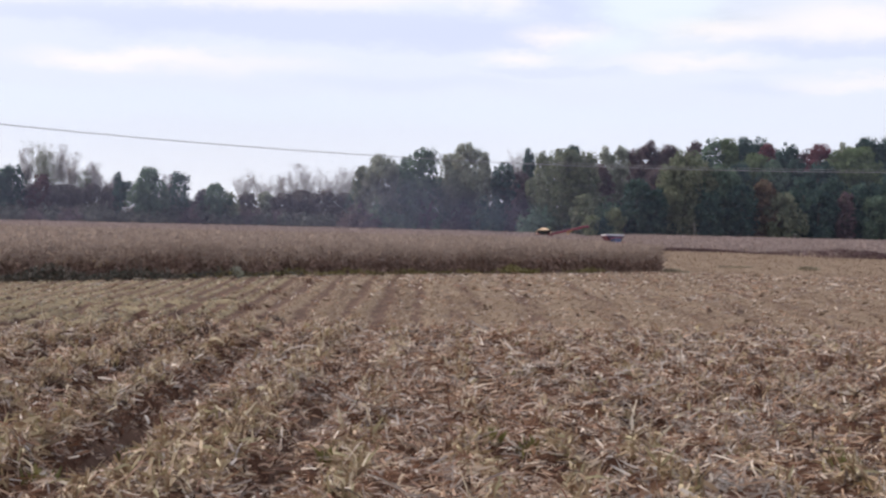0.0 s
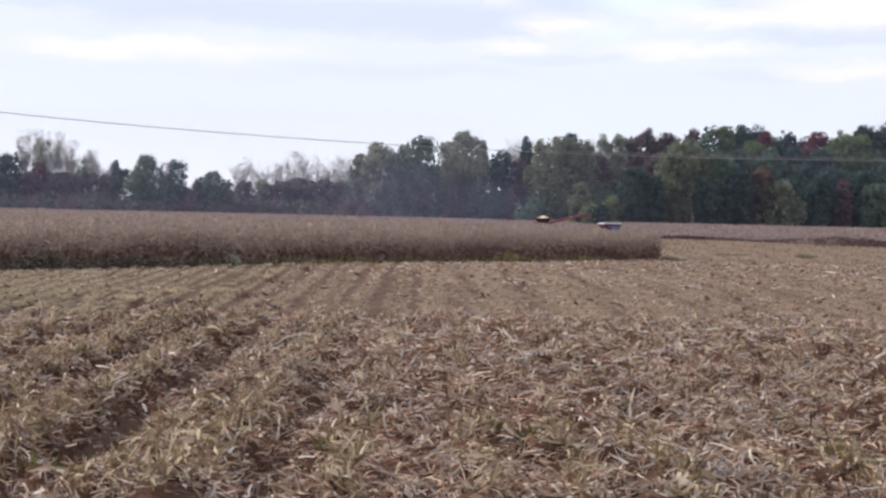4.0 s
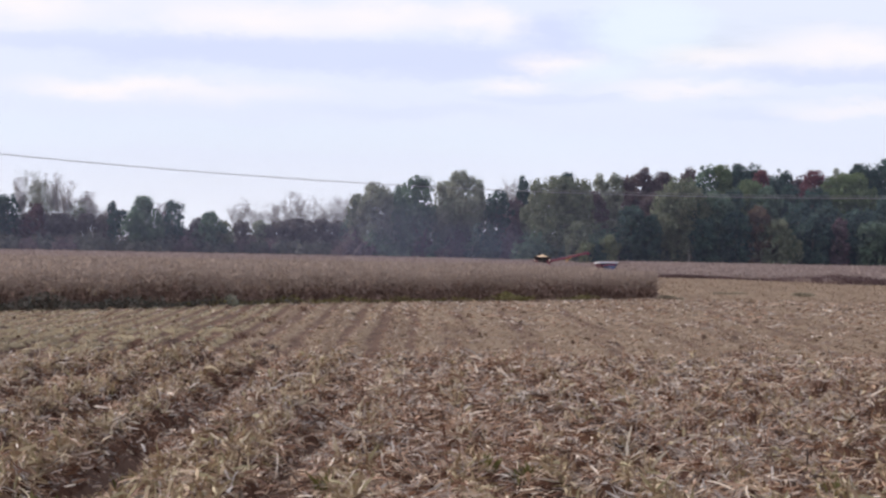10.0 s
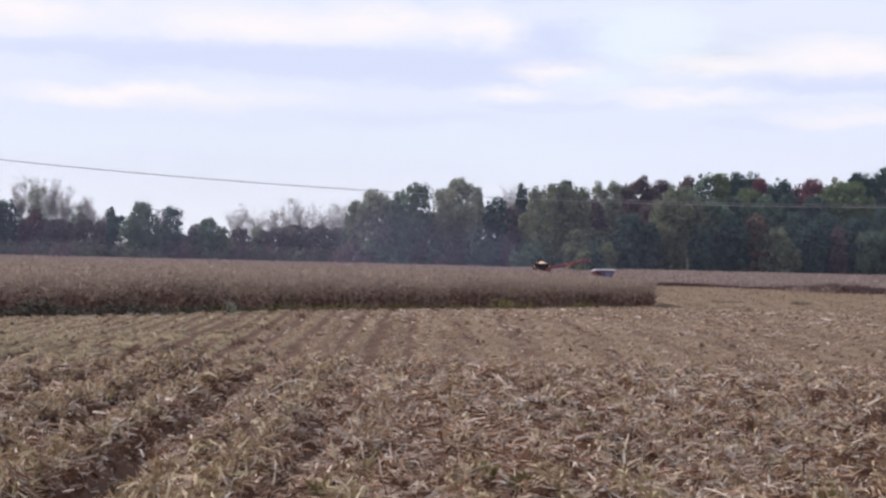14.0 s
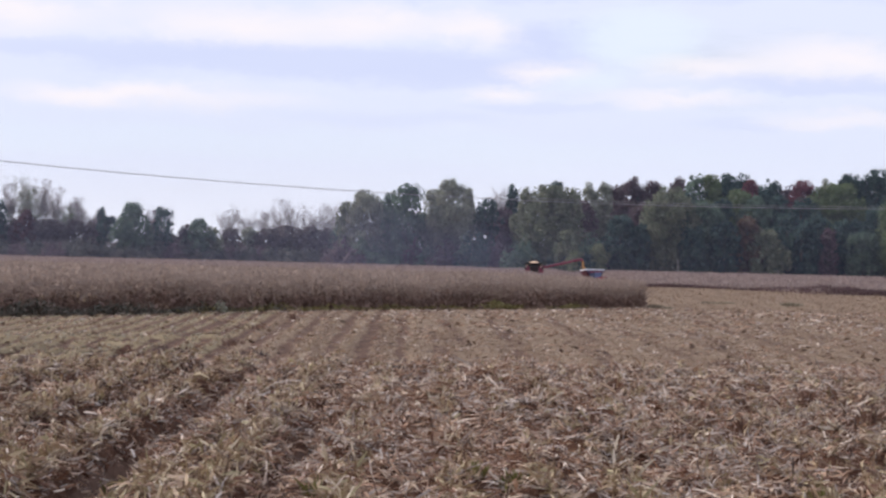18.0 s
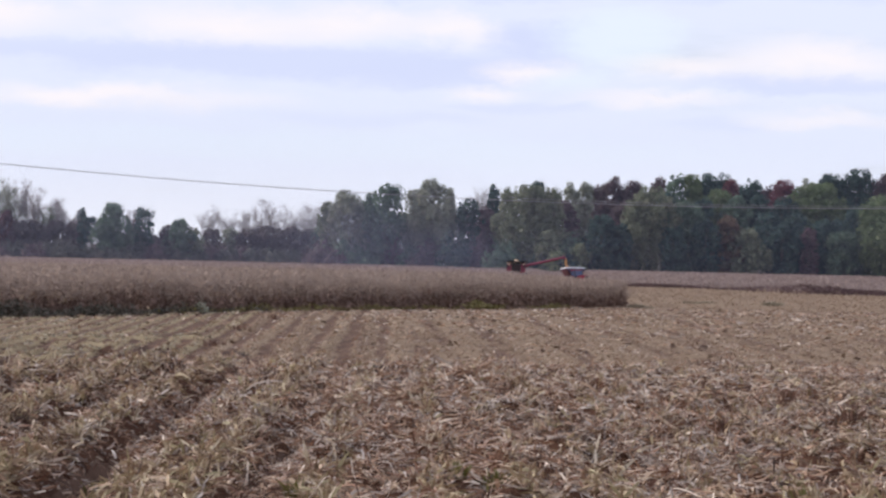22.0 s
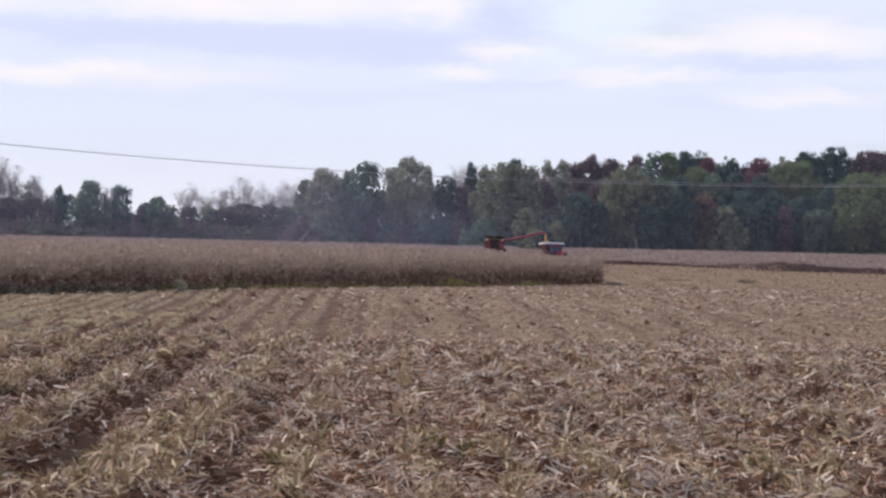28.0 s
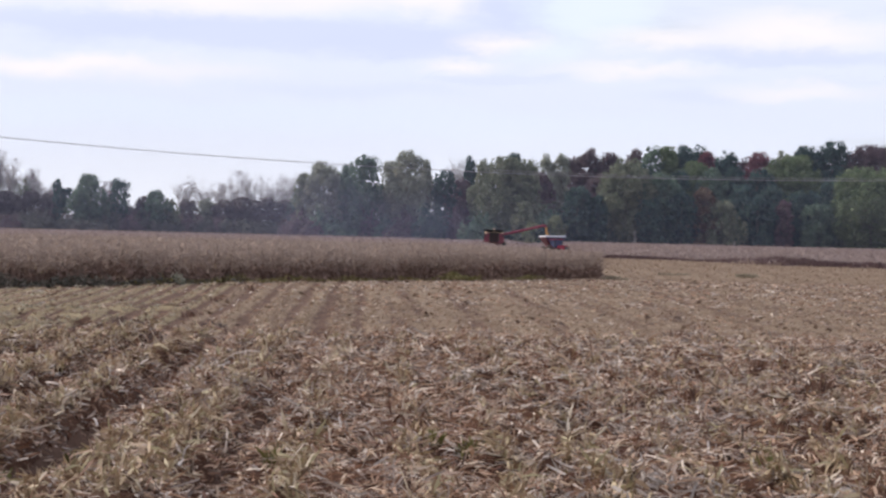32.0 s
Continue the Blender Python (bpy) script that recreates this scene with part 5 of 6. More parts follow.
tree(89.0, 512, 23.6, 11.7, "green", 1.0, "round", "leafy green tree at the field's far edge", 110)
tree(102.7, 512, 23.6, 12.1, "dark", 1.0, "round", "dark green tree at the field's far edge", 111)
tree(96.0, 514, 24.2, 9.5, "dark", 1.0, "round", "dark green tree at the field's far edge", 112)
tree(80.2, 512, 22.7, 9.4, "dark", 1.0, "round", "dark green tree at the field's far edge", 113)
tree(70.4, 516, 24.2, 9.5, "dark", 1.0, "round", "dark green tree at the field's far edge", 114)
# the wood behind the front trees, a little lower than they are
rng_w = random.Random(12)
for k in range(20):
    wx = -24 + k * 9.2 + rng_w.uniform(-1.5, 1.5)
    tree(wx, 556 + rng_w.uniform(-4, 6), 18.5 + 0.062 * (wx + 24) + rng_w.uniform(-1.5, 0.5), rng_w.uniform(11, 14), rng_w.choice(["dark", "brown", "green", "dark"]), 0.45, "tall", "dark tree within the wood behind the field", 200 + k)
for k in range(12):
    wx = -146 + k * 10.5 + rng_w.uniform(-1.5, 1.5)
    tree(wx, 606 + rng_w.uniform(-4, 4), 9.0 + rng_w.uniform(-1.5, 1.0), rng_w.uniform(11, 14), rng_w.choice(["mauve", "brown", "mauve"]), 0.45, "round", "dark tree within the wood behind the field", 230 + k)


def snag(x, y, height):
    """A pale dead trunk with broken stubs."""
    t = thing("dead_trunk", "pale dead tree trunk before the woods", "tree", pose(x, y, float(ground_z(x, y)) - 0.1), "dead trunks")
    bm = bmesh.new()
    tube(bm, (0, 0, -0.3), (0.1, 0, height * 0.6), 0.15, 0.12, 9)
    tube(bm, (0.1, 0, height * 0.58), (0.05, 0, height), 0.12, 0.05, 9)
    part("trunk", bm, M_PALE_WOOD, t)
    for s, a in ((0.55, 0.6), (0.72, 3.5), (0.85, 1.9)):
        bm = bmesh.new()
        tube(bm, (0.09, 0, height * s), (0.09 + math.cos(a) * 0.7, math.sin(a) * 0.7, height * s + 0.5), 0.07, 0.03, 6)
        part("branch_stub", bm, M_PALE_WOOD, t)


snag(64.0, 481.0, 4.4)
snag(90.2, 481.0, 2.2)
rng_b = random.Random(31)
for k in range(34):
    bush(-150 + k * 3.9 + rng_b.uniform(-1, 1), 566 + rng_b.uniform(-6, 6), rng_b.uniform(5.5, 8.5), rng_b.uniform(7, 10), rng_b.choice(["thicket", "thicket", "thicket", "brown"]), k)
for k in range(44):
    bush(-26 + k * 4.0 + rng_b.uniform(-1, 1), 500 + rng_b.uniform(-5, 10) + max(0, 12 - k), rng_b.uniform(6, 12), rng_b.uniform(6, 9), rng_b.choice(["dark", "dark", "green", "brown"]), k + 50)


# ---------------------------------------------------------------- power line
def cable(name, label, pts, radius):
    cu = bpy.data.curves.new(name, "CURVE")
    cu.dimensions, cu.bevel_depth, cu.bevel_resolution = "3D", radius, 2
    sp = cu.splines.new("POLY")
    sp.points.add(len(pts) - 1)
    for p, q in zip(sp.points, pts):
        p.co = (*q, 1)
    cu.materials.append(M_CABLE)
    tagged(new(name, cu), label, "cable")


def power_lines():
    a, b = Vector((-34, 107, 0)), Vector((48, 166, 0))
    for dz, r, t0 in ((0.0, 0.025, 0.0), (0.19, 0.014, 0.5)):
        pts = []
        for k in range(41):
            t = t0 + (1 - t0) * k / 40
            p = a.lerp(b, t)
            az = p.x / p.y
            s = 0.03793 - 0.03096 * az + 0.1058 * az * az + dz / p.y     # rise over distance
            pts.append((p.x, p.y, 2.6 + s * p.y))
        cable("power_cable", "grey overhead power cable strung across the field", pts, r)


power_lines()


# ---------------------------------------------------------------- machines
def wheel(parent, name, x, y, r, w, rim=M_RIM, lugs=18):
    bm = bmesh.new()
    prof = [(r * 0.56, -w / 2 * 0.8), (r * 0.80, -w / 2), (r * 0.96, -w / 2 * 0.9), (r, -w / 2 * 0.55), (r, w / 2 * 0.55), (r * 0.96, w / 2 * 0.9), (r * 0.80, w / 2), (r * 0.56, w / 2 * 0.8)]
    n = 28
    vs = [[bm.verts.new((px, pr * math.cos(6.2832 * k / n), pr * math.sin(6.2832 * k / n))) for pr, px in prof] for k in range(n)]
    for k in range(n):
        for q in range(len(prof)):
            bm.faces.new((vs[k][q], vs[k][(q + 1) % len(prof)], vs[(k + 1) % n][(q + 1) % len(prof)], vs[(k + 1) % n][q]))
    for k in range(lugs):
        a = 6.2832 * k / lugs
        for sd in (-1, 1):
            m = Matrix.Rotation(a + sd * 0.08, 4, "X") @ Matrix.Translation((sd * w * 0.22, 0, r + 0.01)) @ Matrix.Rotation(sd * 0.5, 4, "Z") @ Matrix.Diagonal((w * 0.46, 0.06, 0.07, 1))
            bmesh.ops.create_cube(bm, size=1, matrix=m)
    wh = part(name, bm, M_TYRE, parent, "black ribbed rubber tyre")
    wh.matrix_local = pose(x, y, r)
    bm = bmesh.new()
    tube(bm, (-w * 0.3, 0, 0), (w * 0.3, 0, 0), r * 0.57, r * 0.57, 20)
    tube(bm, (-w * 0.42, 0, 0), (w * 0.42, 0, 0), r * 0.2, r * 0.2, 12)
    part("rim", bm, rim, wh)
    return wh


def build_combine():
    """Front towards -y, its own left towards +x, standing on z = 0."""
    c = thing("combine_harvester", "red combine harvester with a raised dark grain tank", "combine harvester")
    bm = bmesh.new()
    box(bm, -1.45, 1.45, 0.6, 7.2, 1.2, 3.30, 0.10)
    box(bm, -1.35, 1.35, 7.0, 8.6, 1.4, 2.9, 0.15)
    part("body", bm, M_RED, c)
    for s in (-1, 1):
        bm = bmesh.new()
        box(bm, s * 1.60 - 0.16, s * 1.60 + 0.16, 0.2, 6.4, 1.5, 3.45, 0.08)
        part("side_panel", bm, M_RED, c)
        bm = bmesh.new()
        box(bm, s * 1.28 - 0.40, s * 1.28 + 0.40, -0.35, 0.3, 1.75, 3.45, 0.06)
        part("ladder_guard", bm, M_RED, c)
    # grain tank: flared walls round an open top
    bm = bmesh.new()
    lo = [(-1.35, 0.9), (1.35, 0.9), (1.35, 4.3), (-1.35, 4.3)]
    mid = [(-1.42, 0.75), (1.42, 0.75), (1.42, 4.45), (-1.42, 4.45)]
    hi = [(-1.78, 0.3), (1.78, 0.3), (1.78, 4.9), (-1.78, 4.9)]
    rings = []
    for pts, z, off in ((lo, 3.3, 0), (mid, 3.72, 0), (hi, 4.1, 0), (hi, 4.1, 0.06), (mid, 3.76, 0.06), (lo, 3.35, 0.06)):
        rings.append([bm.verts.new((px - math.copysign(off, px), py - math.copysign(off, py - 2.6), z)) for px, py in pts])
    for a, b in zip(rings, rings[1:]):
        for k in range(4):
            bm.faces.new((a[k], a[(k + 1) % 4], b[(k + 1) % 4], b[k]))
    bm.faces.new(rings[-1])
    part("grain_tank", bm, M_BLACK, c, "black flared grain tank extension")
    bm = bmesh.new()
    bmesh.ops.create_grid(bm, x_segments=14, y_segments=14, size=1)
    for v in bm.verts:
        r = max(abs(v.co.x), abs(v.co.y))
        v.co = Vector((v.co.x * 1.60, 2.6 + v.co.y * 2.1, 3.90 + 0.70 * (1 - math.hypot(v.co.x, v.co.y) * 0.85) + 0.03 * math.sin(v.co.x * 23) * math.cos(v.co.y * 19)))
    heap = part("grain_heap", bm, M_GRAIN_PALE, c, "heap of corn grain in a paler, sunlit yellow")
    bm = bmesh.new()
    box(bm, -0.80, 0.80, -1.25, 0.55, 1.85, 3.36, 0.12, (0.08, 0.15))
    cab = part("cab", bm, M_GLASSY, c, "dark tinted glass cab")
    bm = bmesh.new()
    box(bm, -0.92, 0.92, -1.45, 0.6, 3.36, 3.52, 0.06)
    part("roof", bm, M_BLACK, cab)
    for s in (-1, 1):
        bm = bmesh.new()
        tube(bm, (s * 0.74, -1.2, 1.9), (s * 0.80, -1.24, 3.38), 0.05, 0.05, 8)
        part("pillar", bm, M_BLACK, cab)
        bm = bmesh.new()
        box(bm, s * 1.40 - 0.07, s * 1.40 + 0.07, -0.42, -0.34, 3.38, 3.50, 0.02)
        part("work_light", bm, M_LAMP, c, "lit work light")
        bm = bmesh.new()
        tube(bm, (s * 0.78, -1.3, 3.2), (s * 1.5, -1.45, 3.2), 0.025, 0.025, 6)
        box(bm, s * 1.55 - 0.13, s * 1.55 + 0.13, -1.5, -1.42, 2.75, 3.25, 0.02)
        part("mirror", bm, M_BLACK, c)
    bm = bmesh.new()
    tube(bm, (0, 0.6, 1.6), (0, -2.6, 0.75), 0.62, 0.55, 4)
    part("feeder_house", bm, M_RED, c)
    # corn head with its row of pointed dividers
    bm = bmesh.new()
    box(bm, -3.1, 3.1, -3.3, -2.5, 0.35, 1.15, 0.06)
    head = part("corn_head", bm, M_RED, c, "red corn head")
    for k in range(9):
        bm = bmesh.new()
        xx = -3.05 + k * 0.7625
        tube(bm, (xx, -3.2, 0.75), (xx, -5.0, 0.18), 0.26, 0.04, 8)
        part("snout", bm, M_RED, head)
    bm = bmesh.new()
    tube(bm, (-3.0, -3.15, 0.7), (3.0, -3.15, 0.7), 0.22, 0.22, 12)
    part("cross_auger", bm, M_STEEL, head)
    # unloading auger, swung out to its left
    a, elbow, b = Vector((1.55, 2.2, 3.28)), Vector((5.0, 2.2, 4.08)), Vector((8.75, 2.2, 5.05))
    bm = bmesh.new()
    tube(bm, (1.2, 2.2, 2.6), a, 0.26, 0.26, 12)
    tube(bm, a + Vector((-0.1, 0, 0)), elbow, 0.23, 0.23, 14)
    tube(bm, elbow - (b - a).normalized() * 0.08, b, 0.22, 0.20, 14)
    for p, d in ((a.lerp(elbow, 0.5), elbow - a), (elbow, b - a), (elbow.lerp(b, 0.55), b - elbow)):
        tube(bm, p - d.normalized() * 0.05, p + d.normalized() * 0.05, 0.27, 0.27, 14)
    arm = part("unloading_auger", bm, M_RED, c, "long red unloading auger swung out")
    bm = bmesh.new()
    tube(bm, b + Vector((-0.1, 0, 0.0)), b + Vector((0.32, 0, -0.02)), 0.21, 0.22, 12)
    tube(bm, b + Vector((0.22, 0, 0.0)), b + Vector((0.46, 0, -0.30)), 0.21, 0.23, 12)
    part("spout", bm, M_RED, arm)
    bm = bmesh.new()
    rng = random.Random(4)
    for k in range(60):
        q = k / 59
        spread = 0.03 + 0.16 * q
        m = (Matrix.Translation((0.25 * q + rng.gauss(0, spread), rng.gauss(0, spread), -1.75 * q ** 1.2)) @ Matrix.Rotation(rng.uniform(0, 3), 4, "Z")
             @ Matrix.Diagonal((0.10 - 0.03 * q, 0.10 - 0.03 * q, 0.13, 1)))
        bmesh.ops.create_icosphere(bm, subdivisions=1, radius=1, matrix=m)
    flow = part("grain_stream", bm, M_GRAIN, arm, "stream of falling yellow grain")
    flow.matrix_local = pose(*(elbow.lerp(b, 0.35)), 0, 74.1, 0)
    wheels = []
    for s in (-1, 1):
        wheels.append((wheel(c, "front_wheel", s * 1.72, 0.4, 0.96, 0.72), s * 1.72, 0.4, 0.96))
        wheels.append((wheel(c, "rear_wheel", s * 1.35, 6.6, 0.66, 0.46), s * 1.35, 6.6, 0.66))
    bm = bmesh.new()
    tube(bm, (-1.5, 0.4, 0.95), (1.5, 0.4, 0.95), 0.2, 0.2, 10)
    tube(bm, (-1.2, 6.6, 0.66), (1.2, 6.6, 0.66), 0.14, 0.14, 10)
    box(bm, -0.5, 0.5, 0.3, 6.8, 0.9, 1.3, 0.05)
    part("axles", bm, M_BLACK, c)
    return c, wheels, heap, flow, b


def build_cart():
    c = thing("grain_cart", "red grain cart with a white rim and an added dark plate for shade", "grain cart")
    bm = bmesh.new()
    for k, (hx, y0, y1, z) in enumerate(((0.40, 2.2, 4.0, 0.95), (0.95, 1.3, 4.8, 2.05), (1.58, 0.45, 5.7, 2.95), (1.72, 0.3, 5.9, 3.42), (1.60, 0.42, 5.78, 3.42), (1.48, 0.6, 5.5, 2.98), (0.85, 1.5, 4.6, 2.1), (0.35, 2.3, 3.9, 1.05))):
        ring = [bm.verts.new(p) for p in ((-hx, y0, z), (hx, y0, z), (hx, y1, z), (-hx, y1, z))]
        if k:
            for q in range(4):
                bm.faces.new((prev[q], prev[(q + 1) % 4], ring[(q + 1) % 4], ring[q]))
        else:
            first = ring
        prev = ring
    bm.faces.new(prev)
    bm.faces.new(first[::-1])
    hop = part("hopper", bm, M_CART, c)
    # added plate: shade under the rim, put in as dark blue
    bm = bmesh.new()
    box(bm, -1.60, 1.76, 0.15, 0.28, 2.40, 3.41, 0.03, (0.55, 0.0))
    part("front_panel", bm, M_NAVY, c, "dark blue plate added for shade below the rim")
    for y in (1.4, 2.6, 3.8, 5.0):
        for s in (-1, 1):
            bm = bmesh.new()
            box(bm, s * 1.71 - 0.05, s * 1.71 + 0.05, y - 0.06, y + 0.06, 2.98, 3.4, 0.015)
            part("rib", bm, M_CART, hop)
    for x0, x1, y0, y1 in ((-1.80, 1.80, 0.2, 0.42), (-1.80, 1.80, 5.78, 6.0), (-1.82, -1.6, 0.43, 5.77), (1.6, 1.82, 0.43, 5.77)):
        bm = bmesh.new()
        box(bm, x0, x1, y0, y1, 3.42, 3.66, 0.05)
        part("rim", bm, M_WHITE, c, "white top rim with rolled tarp")
    bm = bmesh.new()
    bmesh.ops.create_grid(bm, x_segments=12, y_segments=12, size=1)
    for v in bm.verts:
        v.co = Vector((v.co.x * 1.5, 3.1 + v.co.y * 2.4, 2.75 + 0.75 * (1 - math.hypot(v.co.x, v.co.y) * 0.7) + 0.03 * math.sin(v.co.x * 23) * math.cos(v.co.y * 17)))
    part("load", bm, M_GRAIN, c, "yellow corn grain")
    bm = bmesh.new()
    tube(bm, (0.2, 1.9, 0.8), (0.9, 0.2, 3.3), 0.2, 0.2, 10)
    part("unload_tube", bm, M_RED, c)
    bm = bmesh.new()
    tube(bm, (0, 1.9, 0.75), (0, -1.5, 0.6), 0.12, 0.10, 8)
    tube(bm, (-1.5, 3.1, 0.85), (1.5, 3.1, 0.85), 0.12, 0.12, 8)
    box(bm, -0.55, 0.55, 1.8, 4.2, 0.7, 0.95, 0.04)
    part("frame", bm, M_BLACK, c)
    wheels = [(wheel(c, "cart_wheel", s * 1.55, 3.1, 0.88, 0.75), s * 1.55, 3.1, 0.88) for s in (-1, 1)]
    return c, wheels


def build_tractor():
    t = thing("tractor", "red tractor with a glazed cab pulling the grain cart", "tractor")
    bm = bmesh.new()
    box(bm, -0.45, 0.45, -3.6, -1.0, 1.0, 1.95, 0.12, (0.05, 0.0))
    hood = part("hood", bm, M_RED, t)
    bm = bmesh.new()
    box(bm, -0.40, 0.40, -3.68, -3.58, 1.05, 1.75, 0.03)
    part("grille", bm, M_BLACK, hood)
    for s in (-1, 1):
        bm = bmesh.new()
        box(bm, s * 0.25 - 0.1, s * 0.25 + 0.1, -3.72, -3.66, 1.55, 1.7, 0.02)
        part("headlight", bm, M_RIM, hood)
    bm = bmesh.new()
    tube(bm, (0.5, -1.5, 1.9), (0.5, -1.5, 2.9), 0.07, 0.07, 10)
    part("exhaust_stack", bm, M_BLACK, t)
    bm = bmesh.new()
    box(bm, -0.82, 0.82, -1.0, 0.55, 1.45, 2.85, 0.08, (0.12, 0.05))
    cab = part("cab", bm, M_PALE_GLASS, t, "glazed cab tinted as if reflecting the sky")
    bm = bmesh.new()
    box(bm, -0.92, 0.92, -1.12, 0.66, 2.85, 3.05, 0.06)
    part("roof", bm, M_RED, cab, "red roof")
    for sx in (-1, 1):
        for y in (-0.98, 0.53):
            bm = bmesh.new()
            tube(bm, (sx * 0.72, y, 1.45), (sx * 0.83, y, 2.88), 0.045, 0.045, 8)
            part("pillar", bm, M_BLACK, cab)
    for s in (-1, 1):
        bm = bmesh.new()
        box(bm, s * 1.05 - 0.28, s * 1.05 + 0.28, -0.6, 1.0, 1.72, 1.84, 0.04)
        part("fender", bm, M_RED, t)
    bm = bmesh.new()
    box(bm, -0.3, 0.3, -3.4, 0.9, 0.6, 1.1, 0.05)
    tube(bm, (-1.0, -2.7, 0.72), (1.0, -2.7, 0.72), 0.12, 0.12, 8)
    tube(bm, (-1.1, 0.2, 0.95), (1.1, 0.2, 0.95), 0.16, 0.16, 8)
    part("chassis", bm, M_BLACK, t)
    wheels = []
    for s in (-1, 1):
        wheels.append((wheel(t, "rear_wheel", s * 1.12, 0.2, 0.95, 0.52), s * 1.12, 0.2, 0.95))
        wheels.append((wheel(t, "front_wheel", s * 1.0, -2.7, 0.70, 0.42), s * 1.0, -2.7, 0.70))
    return t, wheels


COMBINE, COMBINE_WHEELS, HEAP, FLOW, SPOUT = build_combine()
COMBINE.scale = (0.98, 0.98, 0.98)
CART, CART_WHEELS = build_cart()
TRACTOR, TRACTOR_WHEELS = build_tractor()


def build_dust_and_haze():
    """Rounded drifting puffs: thin dust behind the harvester; the two widest imitate distance haze."""
    m = bpy.data.materials.new("thin_dust_and_haze")
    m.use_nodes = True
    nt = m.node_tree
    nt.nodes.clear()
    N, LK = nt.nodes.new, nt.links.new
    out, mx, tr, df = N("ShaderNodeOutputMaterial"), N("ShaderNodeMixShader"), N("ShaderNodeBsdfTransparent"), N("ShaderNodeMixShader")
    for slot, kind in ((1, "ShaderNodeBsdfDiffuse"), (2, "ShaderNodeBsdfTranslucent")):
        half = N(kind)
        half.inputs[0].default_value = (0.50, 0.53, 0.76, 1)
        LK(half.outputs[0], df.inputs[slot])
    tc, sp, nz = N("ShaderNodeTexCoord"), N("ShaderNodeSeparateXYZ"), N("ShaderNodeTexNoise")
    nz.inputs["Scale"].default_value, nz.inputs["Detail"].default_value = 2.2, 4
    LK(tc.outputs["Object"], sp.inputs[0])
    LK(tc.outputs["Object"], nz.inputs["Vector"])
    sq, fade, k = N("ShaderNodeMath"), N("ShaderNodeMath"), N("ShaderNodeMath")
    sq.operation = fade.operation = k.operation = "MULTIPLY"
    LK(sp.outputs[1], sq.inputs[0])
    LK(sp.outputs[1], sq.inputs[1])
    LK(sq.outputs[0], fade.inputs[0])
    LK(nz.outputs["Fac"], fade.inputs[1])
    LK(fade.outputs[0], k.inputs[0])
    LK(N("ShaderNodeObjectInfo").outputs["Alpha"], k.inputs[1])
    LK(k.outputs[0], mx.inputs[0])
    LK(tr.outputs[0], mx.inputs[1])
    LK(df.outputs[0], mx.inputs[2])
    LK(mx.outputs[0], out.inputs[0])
    d = thing("dust_and_haze", "thin pale dust behind the harvester and wide bluish veils imitating haze", "dust")
    # the last two, very wide, are added haze veils before the trees
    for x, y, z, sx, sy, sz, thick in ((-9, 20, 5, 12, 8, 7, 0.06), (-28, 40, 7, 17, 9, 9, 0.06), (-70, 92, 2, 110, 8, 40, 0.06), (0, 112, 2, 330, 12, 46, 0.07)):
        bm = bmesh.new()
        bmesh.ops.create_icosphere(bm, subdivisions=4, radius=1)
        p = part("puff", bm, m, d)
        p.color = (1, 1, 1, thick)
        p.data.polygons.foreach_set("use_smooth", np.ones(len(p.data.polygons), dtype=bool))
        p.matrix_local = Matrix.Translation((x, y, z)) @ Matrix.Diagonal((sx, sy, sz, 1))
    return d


DUST_HAZE = build_dust_and_haze()


# ---------------------------------------------------------------- single pieces on the nearest soil
def loose_pieces():
    rng = np.random.default_rng(77)

    def lay(name, mesh, x, y, rise, tilt):
        ob = new(name, mesh)
        ob.parent = GROUND
        ob.matrix_world = pose(x, y, float(ground_z(x, y) + relief(x, y)) + rise, tilt, 0, float(rng.uniform(0, 360)))

    stumps, husks = [], []
    for k in range(9):
        h = rng.uniform(0.14, 0.30, 1)
        yaw = rng.uniform(0, 6.28, 1)
        c = np.array([[0, 0, h[0] / 2]])
        b = [strips(rng, c, yaw, np.array([1.45]), h, np.array([0.030]), np.zeros(1), np.array([q])) for q in (0.0, 1.57)]
        n = 7
        a, ln = rng.uniform(0, 6.28, n), rng.uniform(0.09, 0.24, n)
        cc = np.stack([np.cos(a) * ln * 0.4, np.sin(a) * ln * 0.4, rng.uniform(0.1, 0.9, n) * h], 1)
        b.append(strips(rng, cc, a, rng.uniform(-0.9, 0.8, n), ln, rng.uniform(0.016, 0.036, n), rng.uniform(0, 0.9, n), rng.normal(0, 0.9, n)))
        v, f = joined(b)
        stumps.append(mesh_of("stump", v, f, M_STUB))
        n = 3
        a = rng.normal(0, 0.3, n)
        v, f = strips(rng, rng.normal(0, 0.02, (n, 3)) + np.array([0, 0, 0.02]), a, rng.normal(0, 0.25, n), rng.uniform(0.12, 0.36, n), rng.uniform(0.016, 0.04, n), rng.uniform(0.1, 0.8, n), rng.normal(0, 0.7, n))
        husks.append(mesh_of("husk", v, f, M_HUSK))
    done = 0
    while done < 290:
        x, y = (float(q[0]) for q in scatter(rng, 1, 15.5, 21.5, 0.26))
        if float(ridge(x, y)) < 0.2:
            continue
        lay("stump", stumps[done % 9], x, y, -0.01, float(rng.normal(0, 12)))
        done += 1
    for k in range(290):
        x, y = (float(q[0]) for q in scatter(rng, 1, 15.5, 22, 0.26))
        lay("husk", husks[k % 9], x, y, 0.04, float(rng.normal(0, 10)))


loose_pieces()


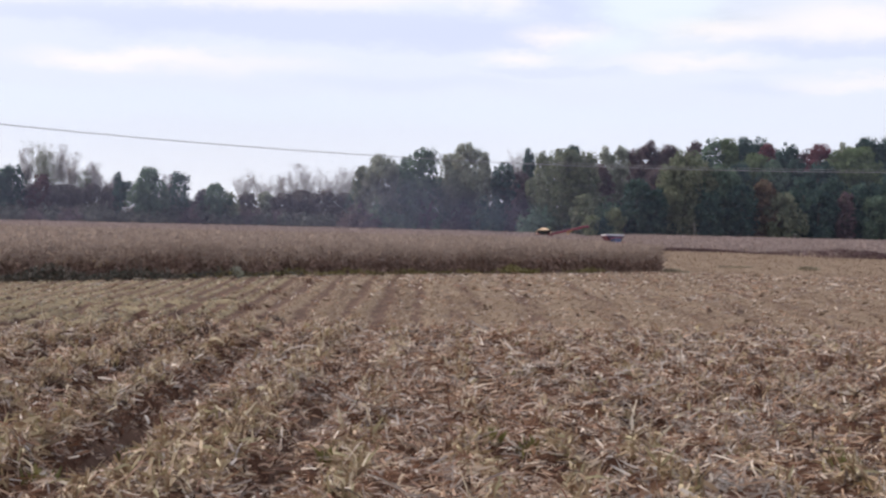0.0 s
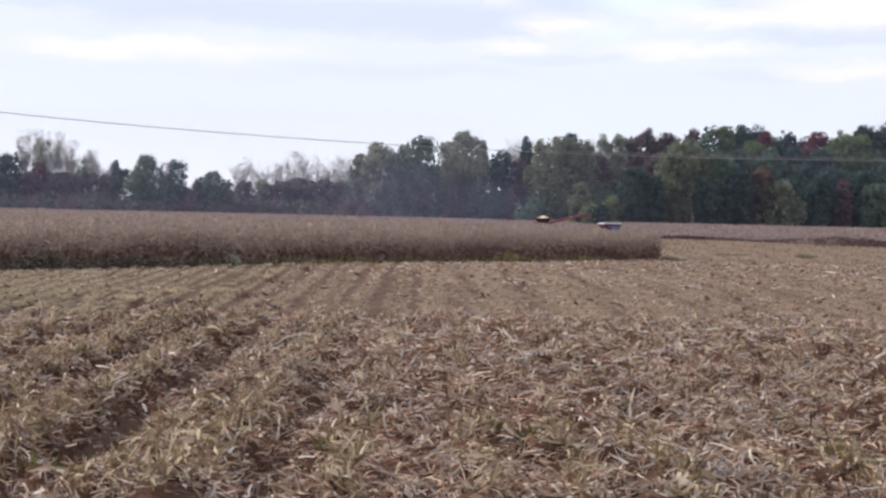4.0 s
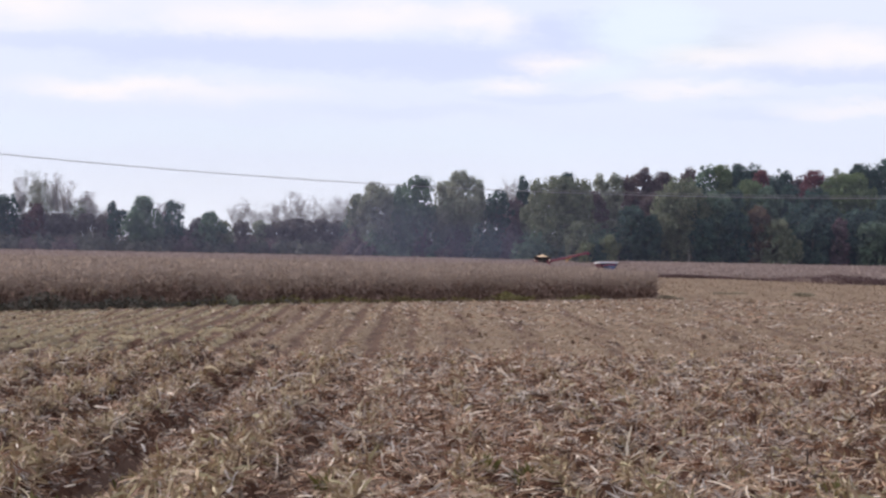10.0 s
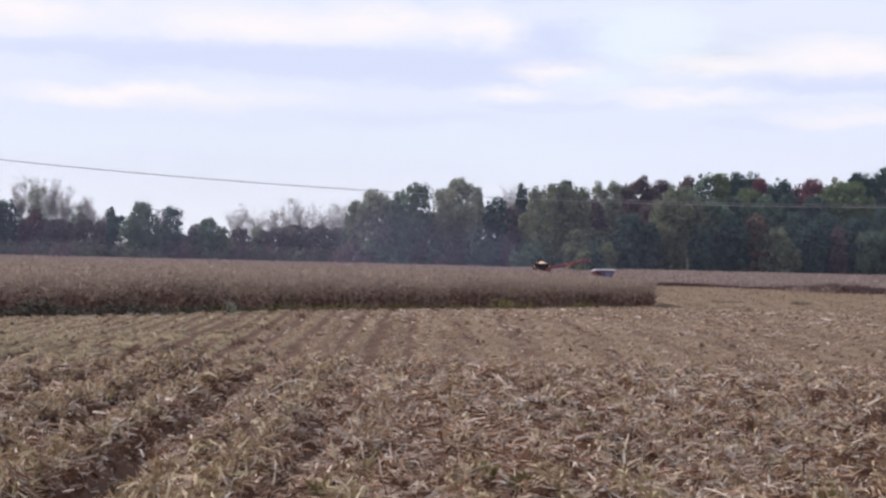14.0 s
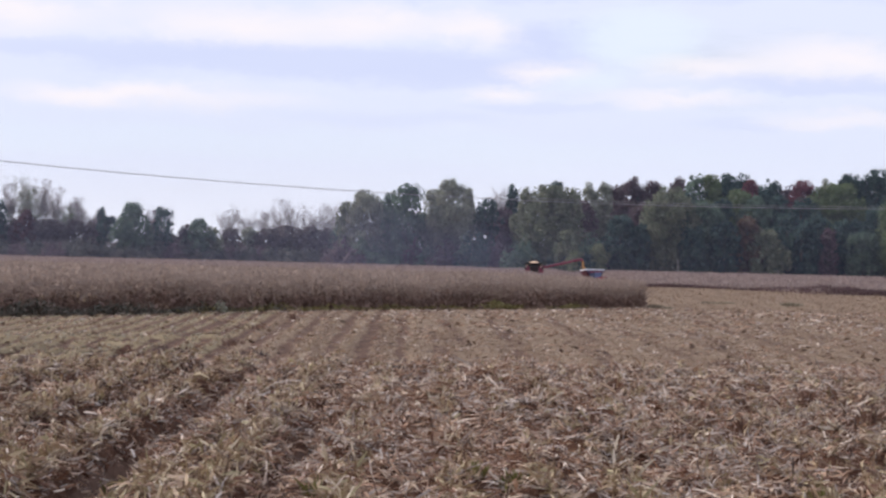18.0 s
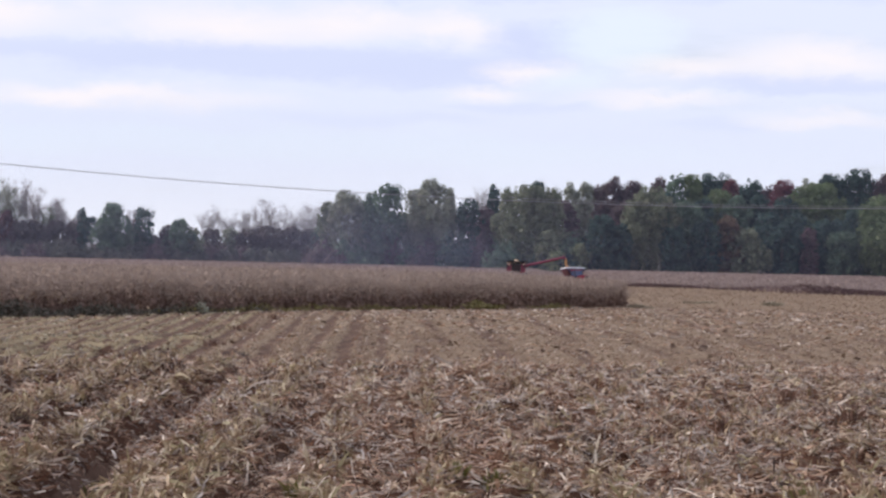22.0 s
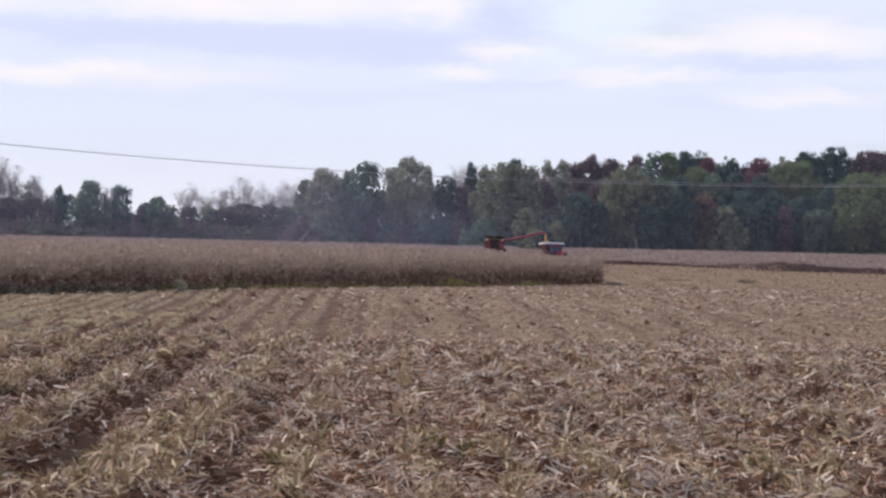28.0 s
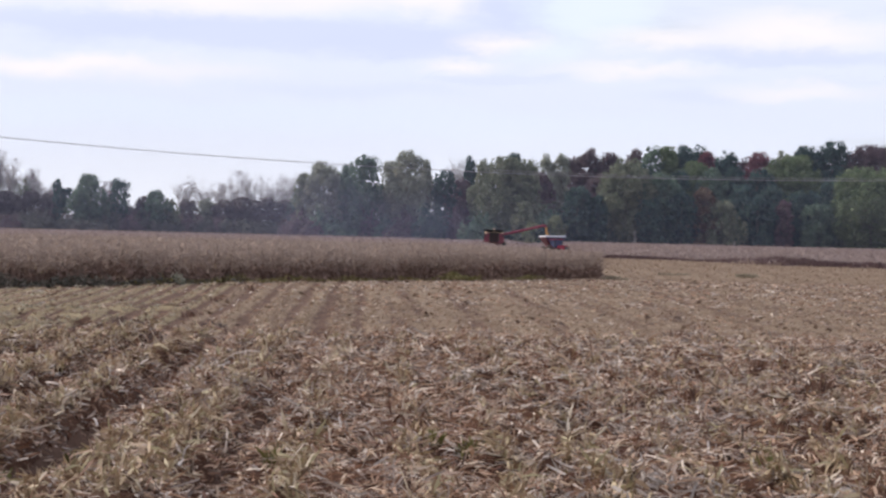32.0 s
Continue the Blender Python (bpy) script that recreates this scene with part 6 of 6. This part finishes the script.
# ---------------------------------------------------------------- movement
def on_ground(x, y, yaw, base=5.0):
    """A pose that rests on the field; yaw: degrees by which the front turns from -y towards +x."""
    fx, fy = math.sin(radians(yaw)), -math.cos(radians(yaw))
    z1, z0 = float(ground_z(x + fx * base / 2, y + fy * base / 2)), float(ground_z(x - fx * base / 2, y - fy * base / 2))
    return pose(x, y, (z0 + z1) / 2, -math.degrees(math.atan2(z1 - z0, base)), 0, yaw)


def spin(wheels, way):
    """Turn wheels by the distance gone; way: rows of seconds and metres."""
    for w, x, y, r in wheels:
        rows = []
        for t, s in way:
            rows.append((t, pose(x, y, r, math.degrees(s / r), 0, 0)))
        walk(w, rows)


def distance_at(keys, t):
    return float(np.interp(t, [k[0] for k in keys], [k[1] for k in keys]))


COMBINE_Y = [(0, 375.0), (9, 360.5), (19, 342.5), (25, 332.0), (32, 320.0)]
COMBINE_AZ = [(0, 2.98), (9, 3.08), (19, 3.19), (25, 3.21), (32, 3.255)]
CART_Y = [(0, 371.0), (9, 358.0), (19, 341.0), (25, 331.0), (32, 319.0)]
CART_AZ = [(0, 5.18), (9, 5.17), (19, 5.06), (25, 5.05), (32, 5.16)]


def motions():
    ts = [k * 0.5 for k in range(65)]
    rows, cart_rows, tractor_rows = [], [], []
    for t in ts[::4]:
        y = distance_at(COMBINE_Y, t)
        rows.append((t, on_ground(y * math.tan(radians(distance_at(COMBINE_AZ, t))), y, -3, 6.0)))
        y = distance_at(CART_Y, t)
        x = y * math.tan(radians(distance_at(CART_AZ, t)))
        yaw = 6
        cart_rows.append((t, on_ground(x, y, yaw, 4.0)))
        fx, fy = math.sin(radians(yaw)), -math.cos(radians(yaw))
        tractor_rows.append((t, on_ground(x + fx * 3.0 - 0.55, y + fy * 3.0, yaw + 20, 3.0)))
    walk(COMBINE, rows)
    walk(DUST_HAZE, [(t, pose(distance_at(COMBINE_Y, t) * 0.054 - 1.0 - 0.05 * t, distance_at(COMBINE_Y, t) + 3 + 0.3 * t, 0.0)) for t in ts[::4]])
    walk(CART, cart_rows)
    walk(TRACTOR, tractor_rows)
    gone = [(t, 375.0 - distance_at(COMBINE_Y, t)) for t in ts]
    spin(COMBINE_WHEELS, gone)
    gone = [(t, 371.0 - distance_at(CART_Y, t)) for t in ts]
    spin(CART_WHEELS, gone)
    spin(TRACTOR_WHEELS, gone)
    walk(HEAP, [(0, pose(0, 0, 0)), (17, pose(0, 0, 0)), (24, pose(0, 0, -0.26)), (32, pose(0, 0, -0.36))])
    a, b = Vector((5.0, 2.2, 4.08)), SPOUT
    inside = pose(*a.lerp(b, 0.35), 0, 74.1, 0)
    out = pose(b.x + 0.46, b.y, b.z - 0.28, 0, 0, 0)
    walk(FLOW, [(0, inside), (17.4, inside), (17.5, pose(*a.lerp(b, 0.9), 0, 60, 0)), (17.7, out), (32, out)])


motions()
